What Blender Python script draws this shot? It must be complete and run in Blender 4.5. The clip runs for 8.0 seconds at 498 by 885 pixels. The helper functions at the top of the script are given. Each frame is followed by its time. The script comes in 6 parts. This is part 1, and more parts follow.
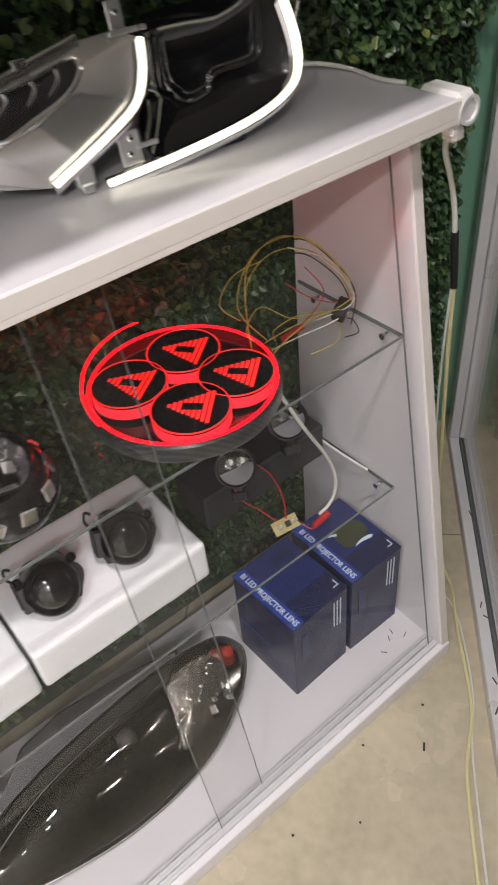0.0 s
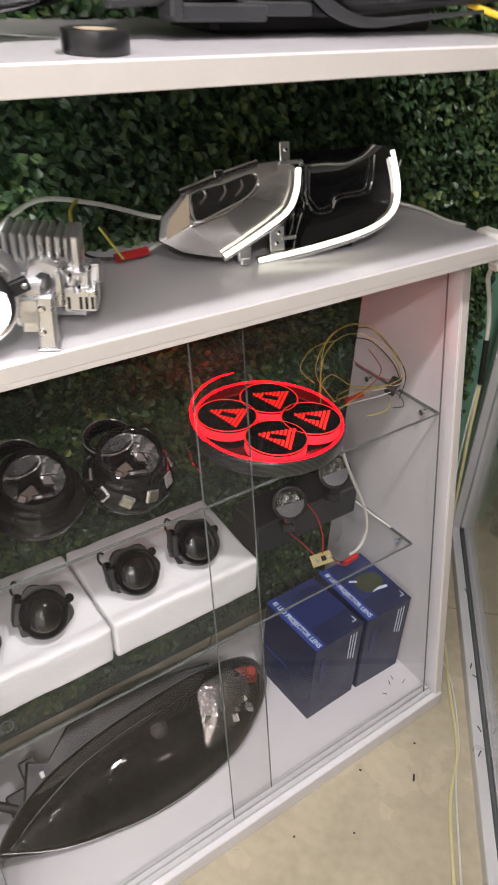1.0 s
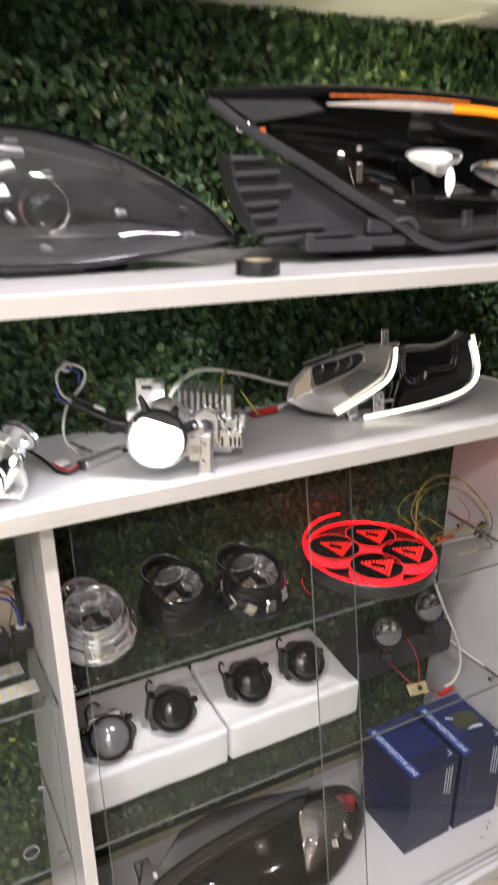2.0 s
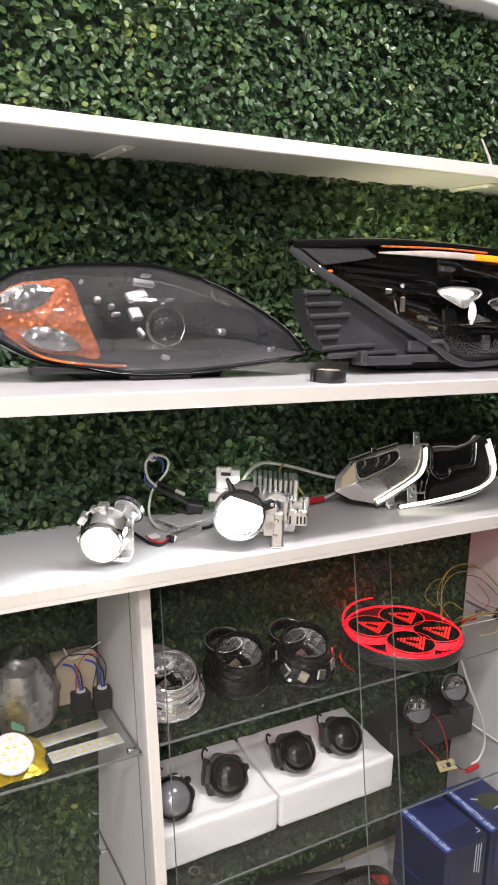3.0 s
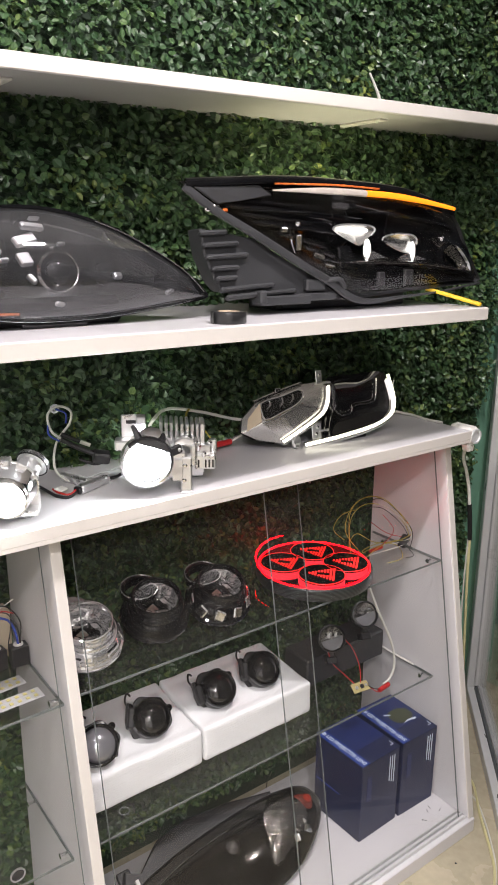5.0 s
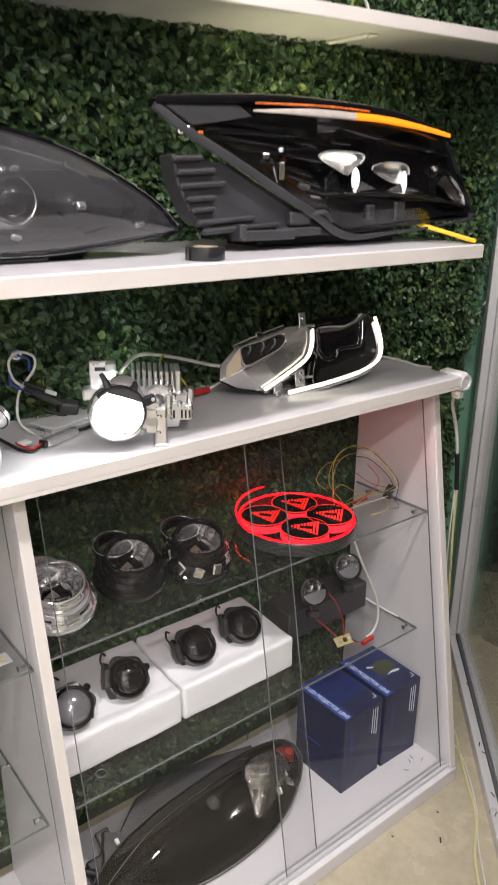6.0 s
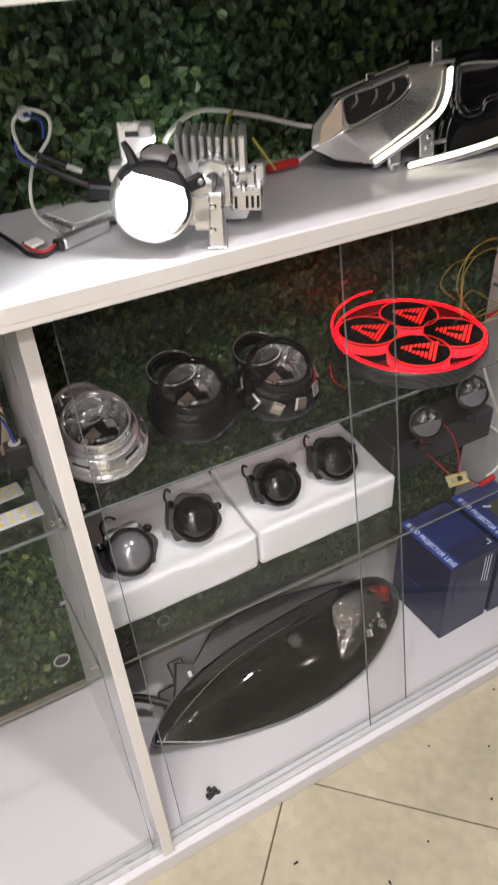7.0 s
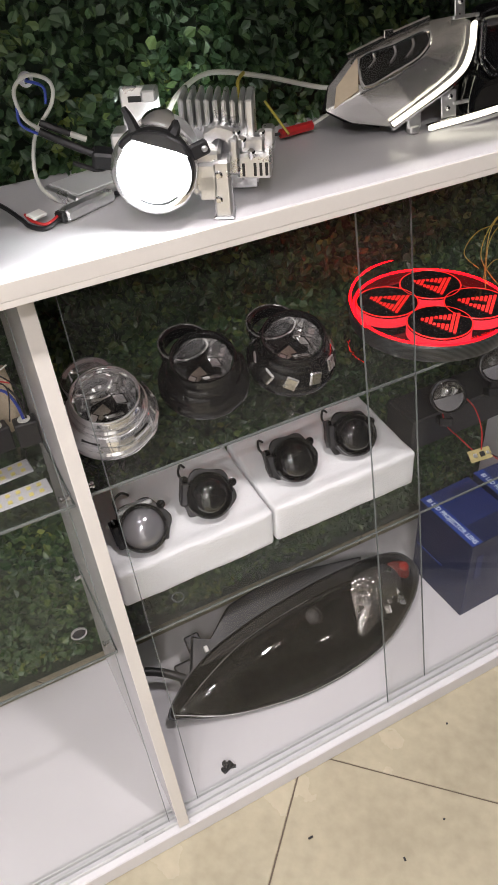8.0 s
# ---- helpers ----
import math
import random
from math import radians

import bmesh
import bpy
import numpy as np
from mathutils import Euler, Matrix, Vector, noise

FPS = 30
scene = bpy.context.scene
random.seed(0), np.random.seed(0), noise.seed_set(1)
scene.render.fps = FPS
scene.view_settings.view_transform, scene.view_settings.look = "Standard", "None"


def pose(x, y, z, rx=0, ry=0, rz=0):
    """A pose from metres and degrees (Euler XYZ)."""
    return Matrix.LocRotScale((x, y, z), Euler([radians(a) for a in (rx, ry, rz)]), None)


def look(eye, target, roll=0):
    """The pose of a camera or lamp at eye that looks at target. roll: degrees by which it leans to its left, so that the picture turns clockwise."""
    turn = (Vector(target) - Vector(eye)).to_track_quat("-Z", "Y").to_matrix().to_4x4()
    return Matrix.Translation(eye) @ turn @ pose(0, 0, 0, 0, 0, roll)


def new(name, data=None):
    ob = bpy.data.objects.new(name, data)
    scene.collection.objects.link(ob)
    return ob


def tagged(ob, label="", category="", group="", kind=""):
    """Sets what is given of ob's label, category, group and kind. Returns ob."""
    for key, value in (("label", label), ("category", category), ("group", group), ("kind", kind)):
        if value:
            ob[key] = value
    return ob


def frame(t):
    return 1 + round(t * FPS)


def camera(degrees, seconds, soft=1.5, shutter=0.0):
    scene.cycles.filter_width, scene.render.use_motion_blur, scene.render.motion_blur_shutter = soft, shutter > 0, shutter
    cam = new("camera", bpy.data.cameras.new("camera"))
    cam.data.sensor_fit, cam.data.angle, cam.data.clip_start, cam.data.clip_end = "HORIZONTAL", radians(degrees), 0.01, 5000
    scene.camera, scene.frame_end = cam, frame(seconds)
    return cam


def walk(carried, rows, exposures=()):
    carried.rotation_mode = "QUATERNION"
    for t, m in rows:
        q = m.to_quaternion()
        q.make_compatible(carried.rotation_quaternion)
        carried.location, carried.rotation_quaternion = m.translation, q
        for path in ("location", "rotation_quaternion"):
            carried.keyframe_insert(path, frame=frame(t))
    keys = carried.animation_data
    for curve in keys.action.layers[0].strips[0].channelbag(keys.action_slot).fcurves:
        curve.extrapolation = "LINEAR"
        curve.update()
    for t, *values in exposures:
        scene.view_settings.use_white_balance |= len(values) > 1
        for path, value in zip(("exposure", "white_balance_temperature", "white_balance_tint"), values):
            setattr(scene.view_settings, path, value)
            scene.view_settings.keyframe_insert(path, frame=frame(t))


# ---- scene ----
cam = camera(37.2, 8.0, soft=1.6, shutter=0.4)
PATH = [
    (0, (0.245, -0.441, 1.338), (1.1, 0.76, -0.014), -6.1),
    (0.5, (0.064, -0.48, 1.367), (1.039, 0.745, 0.123), -1.1),
    (1, (-0.041, -0.583, 1.406), (0.971, 0.735, 0.292), 3.1),
    (1.5, (-0.108, -0.716, 1.41), (0.762, 0.792, 0.425), 1.6),
    (2, (-0.198, -0.786, 1.459), (0.689, 0.862, 0.753), 0.8),
    (2.2, (-0.256, -0.816, 1.472), (0.664, 0.855, 0.87), 1.1),
    (3.3, (-0.441, -0.922, 1.459), (0.527, 0.786, 1.074), 2.2),
    (3.5, (-0.439, -0.923, 1.459), (0.556, 0.764, 1.054), 2.0),
    (4, (-0.424, -0.926, 1.457), (0.646, 0.701, 1.001), 1.4),
    (4.5, (-0.424, -0.919, 1.459), (0.703, 0.656, 0.961), 1.2),
    (6, (-0.37, -0.839, 1.437), (0.806, 0.632, 0.764), 0.8),
    (6.5, (-0.254, -0.721, 1.419), (0.771, 0.725, 0.492), -1.1),
    (7, (-0.138, -0.61, 1.362), (0.608, 0.804, 0.16), -2.6),
    (7.5, (-0.099, -0.595, 1.355), (0.561, 0.808, 0.091), -3.9),
    (8, (-0.105, -0.598, 1.355), (0.545, 0.808, 0.09), -4.4),
]
walk(cam, [(t, look(eye, target, roll)) for t, eye, target, roll in PATH],
     exposures=[(0, 0.07), (1.5, 0.12), (3.3, 0.29), (4.7, 0.29), (6.5, 0.11), (8, 0.08)])

# ---- world and lights ----
world = bpy.data.worlds.new("world")
scene.world = world
world.use_nodes = True
world.node_tree.nodes["Background"].inputs[0].default_value = (0.02, 0.022, 0.028, 1)
world.node_tree.nodes["Background"].inputs[1].default_value = 0.4
CEILING = 2.62
DOWNLIGHTS = [(-1.35, -0.50, 5), (-0.45, -0.50, 11), (0.45, -0.50, 20), (-1.5, -1.7, 21), (-0.6, -1.7, 22), (-1.2, -2.5, 18)]
for lx, ly, watt in DOWNLIGHTS:
    lamp = bpy.data.lights.new("downlight_lamp", "AREA")
    lamp.shape, lamp.size, lamp.energy, lamp.color = "DISK", 0.14, watt, (1.0, 0.925, 0.955)
    new("downlight_lamp", lamp).matrix_basis = pose(lx, ly, CEILING - 0.02)


# ---- materials ----
def socket(node, *names):
    for n in names:
        if n in node.inputs:
            return node.inputs[n]


def mat(name, color, rough=0.5, metal=0.0, coat=0.0, emit=None, power=0.0, spec=None):
    m = bpy.data.materials.new(name)
    m.use_nodes = True
    b = m.node_tree.nodes["Principled BSDF"]
    b.inputs["Base Color"].default_value = (*color, 1)
    b.inputs["Roughness"].default_value = rough
    b.inputs["Metallic"].default_value = metal
    b.inputs["Coat Weight"].default_value = coat
    b.inputs["Coat Roughness"].default_value = 0.04
    if spec is not None:
        b.inputs["Specular IOR Level"].default_value = spec
    if emit:
        b.inputs["Emission Color"].default_value = (*emit, 1)
        b.inputs["Emission Strength"].default_value = power
    return m


def grain(m, scale=20.0, amount=0.15, bump=0.1, fine=150.0, stretch=(1, 1, 1), dist=0.002, rough=0.1):
    """Two scales of variation in colour and roughness, and a fine relief."""
    nt = m.node_tree
    b = nt.nodes["Principled BSDF"]
    base = tuple(b.inputs["Base Color"].default_value)
    co = nt.nodes.new("ShaderNodeTexCoord")
    mp = nt.nodes.new("ShaderNodeMapping")
    mp.inputs["Scale"].default_value = stretch
    nt.links.new(co.outputs["Object"], mp.inputs[0])
    big = nt.nodes.new("ShaderNodeTexNoise")
    big.inputs["Scale"].default_value, big.inputs["Detail"].default_value = scale, 5
    small = nt.nodes.new("ShaderNodeTexNoise")
    small.inputs["Scale"].default_value, small.inputs["Detail"].default_value = fine, 3
    nt.links.new(mp.outputs[0], big.inputs["Vector"])
    nt.links.new(mp.outputs[0], small.inputs["Vector"])
    add = nt.nodes.new("ShaderNodeMath")
    add.operation = "MULTIPLY_ADD"
    nt.links.new(small.outputs[0], add.inputs[0])
    add.inputs[1].default_value = 0.5
    nt.links.new(big.outputs[0], add.inputs[2])
    ramp = nt.nodes.new("ShaderNodeMapRange")
    ramp.inputs[1].default_value, ramp.inputs[2].default_value = 0.25, 1.25
    ramp.inputs[3].default_value, ramp.inputs[4].default_value = 1 - amount, 1 + amount
    nt.links.new(add.outputs[0], ramp.inputs[0])
    mul = nt.nodes.new("ShaderNodeVectorMath")
    mul.operation = "SCALE"
    mul.inputs[0].default_value = base[:3]
    nt.links.new(ramp.outputs[0], mul.inputs["Scale"])
    nt.links.new(mul.outputs[0], b.inputs["Base Color"])
    if rough:
        r = nt.nodes.new("ShaderNodeMapRange")
        r.inputs[1].default_value, r.inputs[2].default_value = 0.3, 0.7
        v = b.inputs["Roughness"].default_value
        r.inputs[3].default_value, r.inputs[4].default_value = max(0.02, v - rough), min(1, v + rough)
        nt.links.new(big.outputs[0], r.inputs[0])
        nt.links.new(r.outputs[0], b.inputs["Roughness"])
    if bump:
        bp = nt.nodes.new("ShaderNodeBump")
        bp.inputs["Strength"].default_value, bp.inputs["Distance"].default_value = bump, dist
        nt.links.new(small.outputs[0], bp.inputs["Height"])
        nt.links.new(bp.outputs[0], b.inputs["Normal"])
    return m


def clear(name, tint, gloss=1.0, rough=0.0, ior=1.45, haze=0.0, veil=(0.5, 0.5, 0.5)):
    """Clear sheet: light passes tinted, the facing angle drives the gloss alone."""
    m = bpy.data.materials.new(name)
    m.use_nodes = True
    nt = m.node_tree
    nt.nodes.clear()
    out = nt.nodes.new("ShaderNodeOutputMaterial")
    mix = nt.nodes.new("ShaderNodeMixShader")
    tr = nt.nodes.new("ShaderNodeBsdfTransparent")
    tr.inputs[0].default_value = (*tint, 1)
    gl = nt.nodes.new("ShaderNodeBsdfGlossy")
    gl.inputs["Roughness"].default_value = rough
    lw = nt.nodes.new("ShaderNodeLayerWeight")
    lw.inputs[0].default_value = 0.5
    pw = nt.nodes.new("ShaderNodeMath")
    pw.operation, pw.inputs[1].default_value = "POWER", 5.0
    nt.links.new(lw.outputs["Facing"], pw.inputs[0])
    f0 = ((ior - 1) / (ior + 1)) ** 2
    mu = nt.nodes.new("ShaderNodeMath")
    mu.operation, mu.use_clamp = "MULTIPLY_ADD", True
    mu.inputs[1].default_value, mu.inputs[2].default_value = gloss * (1 - f0), gloss * f0
    nt.links.new(pw.outputs[0], mu.inputs[0])
    nt.links.new(mu.outputs[0], mix.inputs[0])
    nt.links.new(tr.outputs[0], mix.inputs[1])
    nt.links.new(gl.outputs[0], mix.inputs[2])
    last = mix.outputs[0]
    # Pale diffuse share imitates veiling glare and lifts the darks behind the sheet.
    if haze:
        df = nt.nodes.new("ShaderNodeBsdfDiffuse")
        df.inputs[0].default_value = (*veil, 1)
        co = nt.nodes.new("ShaderNodeTexCoord")
        no = nt.nodes.new("ShaderNodeTexNoise")
        no.inputs["Scale"].default_value, no.inputs["Detail"].default_value = 9.0, 6
        nt.links.new(co.outputs["Object"], no.inputs["Vector"])
        mr = nt.nodes.new("ShaderNodeMapRange")
        mr.inputs[1].default_value, mr.inputs[2].default_value = 0.3, 0.75
        mr.inputs[3].default_value, mr.inputs[4].default_value = haze * 0.6, haze * 1.4
        nt.links.new(no.outputs[0], mr.inputs[0])
        top = nt.nodes.new("ShaderNodeMixShader")
        nt.links.new(mr.outputs[0], top.inputs[0])
        nt.links.new(last, top.inputs[1])
        nt.links.new(df.outputs[0], top.inputs[2])
        last = top.outputs[0]
    nt.links.new(last, out.inputs[0])
    return m


M = {}
M["white"] = grain(mat("white_laminate", (0.69, 0.68, 0.69), 0.20), 6, 0.04, 0.03, 300, rough=0.03)
M["shelfwhite"] = grain(mat("white_shelf_board", (0.64, 0.63, 0.64), 0.22), 5, 0.04, 0.03, 260, rough=0.03)
M["edge"] = grain(mat("cream_edge_band", (0.66, 0.63, 0.58), 0.4), 8, 0.05, 0.04, 200)
M["alu"] = grain(mat("white_aluminium", (0.62, 0.63, 0.62), 0.35, 0.1), 9, 0.07, 0.04, 120)
M["rubber"] = grain(mat("grey_gasket", (0.09, 0.10, 0.10), 0.6), 30, 0.15, 0.1)
# The haze of glass and smoked lenses is glare put in as colour.
M["glass"] = clear("clear_glass", (0.93, 0.935, 0.93), 1.0, haze=0.016, veil=(0.52, 0.49, 0.46))
M["glassedge"] = mat("glass_edge", (0.17, 0.19, 0.185), 0.15, 0.0, 0.3)
M["smoke"] = clear("smoked_lens", (0.46, 0.44, 0.40), 1.6, 0.02, haze=0.010, veil=(0.5, 0.48, 0.45))
M["smokegrey"] = clear("smoked_grey_lens", (0.50, 0.50, 0.51), 2.2, 0.04, haze=0.045, veil=(0.50, 0.51, 0.53))
M["plainlens"] = clear("clear_lens", (0.9, 0.9, 0.9), 1.2, 0.01)
M["black"] = grain(mat("black_plastic", (0.018, 0.018, 0.019), 0.42), 25, 0.25, 0.12, 400)
M["gloss"] = grain(mat("gloss_black", (0.006, 0.006, 0.0065), 0.06, 0, 0.25), 15, 0.2, 0.0, rough=0.02)
M["grey"] = grain(mat("grey_plastic", (0.034, 0.035, 0.037), 0.5), 18, 0.2, 0.15, 300)
M["chrome"] = grain(mat("chrome", (0.86, 0.86, 0.87), 0.07, 1.0), 12, 0.05, 0.0, rough=0.04)
M["dullchrome"] = grain(mat("warm_chrome", (0.62, 0.60, 0.57), 0.2, 1.0), 14, 0.08, 0.03, rough=0.06)
M["cast"] = grain(mat("cast_aluminium", (0.80, 0.80, 0.80), 0.33, 0.9), 22, 0.12, 0.15, 260)
M["whiteglow"] = mat("lit_white_lens", (0.9, 0.9, 0.9), 0.2, emit=(0.95, 0.98, 1.0), power=85)
M["drl"] = mat("lit_white_strip", (0.9, 0.9, 0.88), 0.3, emit=(1.0, 0.95, 0.74), power=1.7)
M["amber"] = mat("lit_amber_strip", (0.8, 0.25, 0.02), 0.25, emit=(1.0, 0.24, 0.004), power=0.95)
M["ledface"] = mat("lit_led_face", (0.9, 0.9, 0.88), 0.25, emit=(1.0, 0.98, 0.92), power=0.8)
M["palestrip"] = grain(mat("unlit_pale_strip", (0.50, 0.45, 0.40), 0.25, 0, 0.4), 40, 0.12, 0.05)
M["redglow"] = mat("lit_red_tube", (0.25, 0.002, 0.003), 0.3, emit=(1.0, 0.0008, 0.003), power=13.0)
M["redsoft"] = mat("lit_red_rim", (0.5, 0.03, 0.04), 0.3, emit=(1.0, 0.035, 0.06), power=0.75)
# Weak emission stands in for the tube's red light on the wall.
M["redwall"] = mat("faint_red_glow_wall", (0.10, 0.004, 0.006), 0.15, emit=(1.0, 0.002, 0.006), power=0.04)
M["redmark"] = mat("lit_red_mark", (0.7, 0.03, 0.03), 0.3, emit=(1.0, 0.012, 0.008), power=1.15)
M["foam"] = grain(mat("white_foam", (0.93, 0.94, 0.94), 0.8), 9, 0.03, 0.3, 220)
M["navy"] = grain(mat("navy_card", (0.010, 0.016, 0.060), 0.38), 15, 0.15, 0.03, 250)
M["blue"] = grain(mat("blue_print", (0.018, 0.05, 0.26), 0.35), 20, 0.12, 0.02, 250)
M["navy2"] = grain(mat("navy_print", (0.014, 0.026, 0.115), 0.36), 15, 0.15, 0.02, 250)
M["cupchrome"] = grain(mat("plated_plastic", (0.90, 0.90, 0.90), 0.09, 0.85), 12, 0.05, 0.0, rough=0.02)
M["wire_o"] = grain(mat("yellowed_cable", (0.60, 0.56, 0.30), 0.45), 20, 0.1, 0.0)
M["redlens"] = grain(mat("dull_red_lens", (0.34, 0.035, 0.02), 0.2, 0, 0.5), 60, 0.3, 0.2)
M["print"] = mat("pale_print", (0.62, 0.70, 0.80), 0.4)
M["olive"] = grain(mat("olive_print", (0.05, 0.06, 0.03), 0.4), 40, 0.6, 0.0)
M["wire_w"] = grain(mat("white_cable", (0.62, 0.62, 0.56), 0.45), 20, 0.1, 0.0)
M["wire_k"] = mat("black_cable", (0.015, 0.014, 0.015), 0.4)
M["wire_r"] = mat("red_cable", (0.45, 0.02, 0.02), 0.4)
M["wire_y"] = mat("yellow_cable", (0.45, 0.38, 0.06), 0.4)
M["wire_b"] = mat("blue_cable", (0.03, 0.06, 0.35), 0.4)
M["tape"] = grain(mat("black_tape", (0.02, 0.02, 0.02), 0.35), 30, 0.2, 0.05)
M["card"] = grain(mat("card_core", (0.5, 0.42, 0.3), 0.8), 30, 0.15, 0.1)
M["yellow"] = grain(mat("yellow_strap", (0.75, 0.5, 0.02), 0.45), 30, 0.12, 0.1)
M["pcb"] = grain(mat("circuit_board", (0.42, 0.36, 0.16), 0.4), 60, 0.3, 0.1)
M["board"] = mat("white_board", (0.58, 0.59, 0.61), 0.45)
M["chip"] = mat("led_chip", (0.75, 0.66, 0.2), 0.3)
M["bag"] = clear("clear_bag", (0.80, 0.80, 0.80), 1.6, 0.12)
M["goldbag"] = grain(mat("yellow_foil", (0.55, 0.40, 0.02), 0.25, 0.4), 30, 0.25, 0.5, 40, dist=0.006)
M["plastic_w"] = grain(mat("white_plastic", (0.74, 0.73, 0.68), 0.4), 20, 0.06, 0.05)
M["wallgreen"] = grain(mat("green_wall_paint", (0.22, 0.46, 0.32), 0.6), 5, 0.08, 0.1)
M["wallplain"] = grain(mat("plain_wall_paint", (0.68, 0.68, 0.66), 0.6), 4, 0.06, 0.1)
M["ceiling"] = grain(mat("ceiling_paint", (0.80, 0.80, 0.80), 0.7), 4, 0.04, 0.1)
M["backing"] = grain(mat("dark_hedge_backing", (0.034, 0.056, 0.034), 0.9), 40, 0.4, 0.3)
M["dark"] = grain(mat("dark_ground_outside", (0.06, 0.06, 0.06), 0.8), 6, 0.2, 0.2)
M["satin"] = grain(mat("satin_chrome", (0.72, 0.71, 0.69), 0.22, 0.9), 10, 0.06, 0.02, rough=0.05)


def facet_material(name, color, metal, scale=140.0, strength=0.8):
    """Pressed reflector with many small facets."""
    m = mat(name, color, 0.12, metal)
    nt = m.node_tree
    co = nt.nodes.new("ShaderNodeTexCoord")
    vo = nt.nodes.new("ShaderNodeTexVoronoi")
    vo.inputs["Scale"].default_value = scale
    nt.links.new(co.outputs["Object"], vo.inputs["Vector"])
    bp = nt.nodes.new("ShaderNodeBump")
    bp.inputs["Strength"].default_value, bp.inputs["Distance"].default_value = strength, 0.006
    nt.links.new(vo.outputs["Distance"], bp.inputs["Height"])
    nt.links.new(bp.outputs[0], nt.nodes["Principled BSDF"].inputs["Normal"])
    mr = nt.nodes.new("ShaderNodeMix")
    mr.data_type = "RGBA"
    mr.inputs[6].default_value, mr.inputs[7].default_value = (*(c * 0.55 for c in color), 1), (*(min(1, c * 1.25) for c in color), 1)
    nt.links.new(vo.outputs["Color"], mr.inputs[0])
    nt.links.new(mr.outputs[2], nt.nodes["Principled BSDF"].inputs["Base Color"])
    return m


M["facet"] = facet_material("faceted_reflector", (0.70, 0.70, 0.69), 0.85, 110.0, 0.45)
M["orange"] = facet_material("faceted_orange", (1.0, 0.21, 0.045), 0.25, 110, 0.7)
# Fill glow for the hedge under the upper shelf, no known source.
M["hedgefill"] = mat("warm_fill_glow", (0.9, 0.85, 0.6), 0.4, emit=(1.0, 0.92, 0.58), power=26)
M["lamp"] = mat("lit_diffuser", (0.9, 0.9, 0.9), 0.4, emit=(1.0, 0.95, 0.88), power=12)
M["lensdark"] = mat("dark_glass_lens", (0.006, 0.006, 0.007), 0.02, 0, 1.0)
M["lenssilver"] = grain(mat("silver_glass_lens", (0.35, 0.35, 0.37), 0.15, 0.5, 1.0), 20, 0.1, 0.0)


def leaf_material():
    m = mat("box_leaves", (0.05, 0.10, 0.03), 0.38, spec=0.5)
    nt = m.node_tree
    b = nt.nodes["Principled BSDF"]
    geo = nt.nodes.new("ShaderNodeNewGeometry")
    ramp = nt.nodes.new("ShaderNodeValToRGB")
    e = ramp.color_ramp.elements
    e[0].position, e[0].color = 0.0, (0.034, 0.068, 0.030, 1)
    e[1].position, e[1].color = 1.0, (0.21, 0.25, 0.05, 1)
    for p, c in ((0.35, (0.038, 0.084, 0.034, 1)), (0.7, (0.066, 0.125, 0.044, 1)), (0.88, (0.115, 0.175, 0.05, 1))):
        k = ramp.color_ramp.elements.new(p)
        k.color = c
    co = nt.nodes.new("ShaderNodeTexCoord")
    no = nt.nodes.new("ShaderNodeTexNoise")
    no.inputs["Scale"].default_value, no.inputs["Detail"].default_value = 7.0, 2
    nt.links.new(co.outputs["Object"], no.inputs["Vector"])
    ma = nt.nodes.new("ShaderNodeMath")
    ma.operation = "MULTIPLY_ADD"
    nt.links.new(no.outputs[0], ma.inputs[0])
    ma.inputs[1].default_value = 0.9
    ad = nt.nodes.new("ShaderNodeMath")
    ad.operation = "MULTIPLY_ADD"
    nt.links.new(geo.outputs["Random Per Island"], ad.inputs[0])
    ad.inputs[1].default_value, ad.inputs[2].default_value = 0.75, -0.35
    nt.links.new(ad.outputs[0], ma.inputs[2])
    nt.links.new(ma.outputs[0], ramp.inputs[0])
    nt.links.new(ramp.outputs[0], b.inputs["Base Color"])
    b.inputs["Transmission Weight"].default_value = 0.0
    return m


def tile_material():
    m = grain(mat("beige_floor_tile", (0.45, 0.405, 0.29), 0.24), 5, 0.32, 0.02, 45)
    return m


M["leaf"] = leaf_material()
M["tile"] = tile_material()
M["grout"] = grain(mat("dark_grout", (0.14, 0.11, 0.08), 0.8), 30, 0.2, 0.2)


def carbon_material():
    m = mat("carbon_weave", (0.03, 0.03, 0.032), 0.3, 0, 0.5)
    nt = m.node_tree
    co = nt.nodes.new("ShaderNodeTexCoord")
    wv = nt.nodes.new("ShaderNodeTexWave")
    wv.bands_direction = "DIAGONAL"
    wv.inputs["Scale"].default_value = 60
    nt.links.new(co.outputs["Object"], wv.inputs["Vector"])
    mr = nt.nodes.new("ShaderNodeMix")
    mr.data_type = "RGBA"
    mr.inputs[6].default_value, mr.inputs[7].default_value = (0.016, 0.017, 0.017, 1), (0.045, 0.05, 0.05, 1)
    nt.links.new(wv.outputs[1], mr.inputs[0])
    nt.links.new(mr.outputs[2], nt.nodes["Principled BSDF"].inputs["Base Color"])
    return m


M["carbon"] = carbon_material()


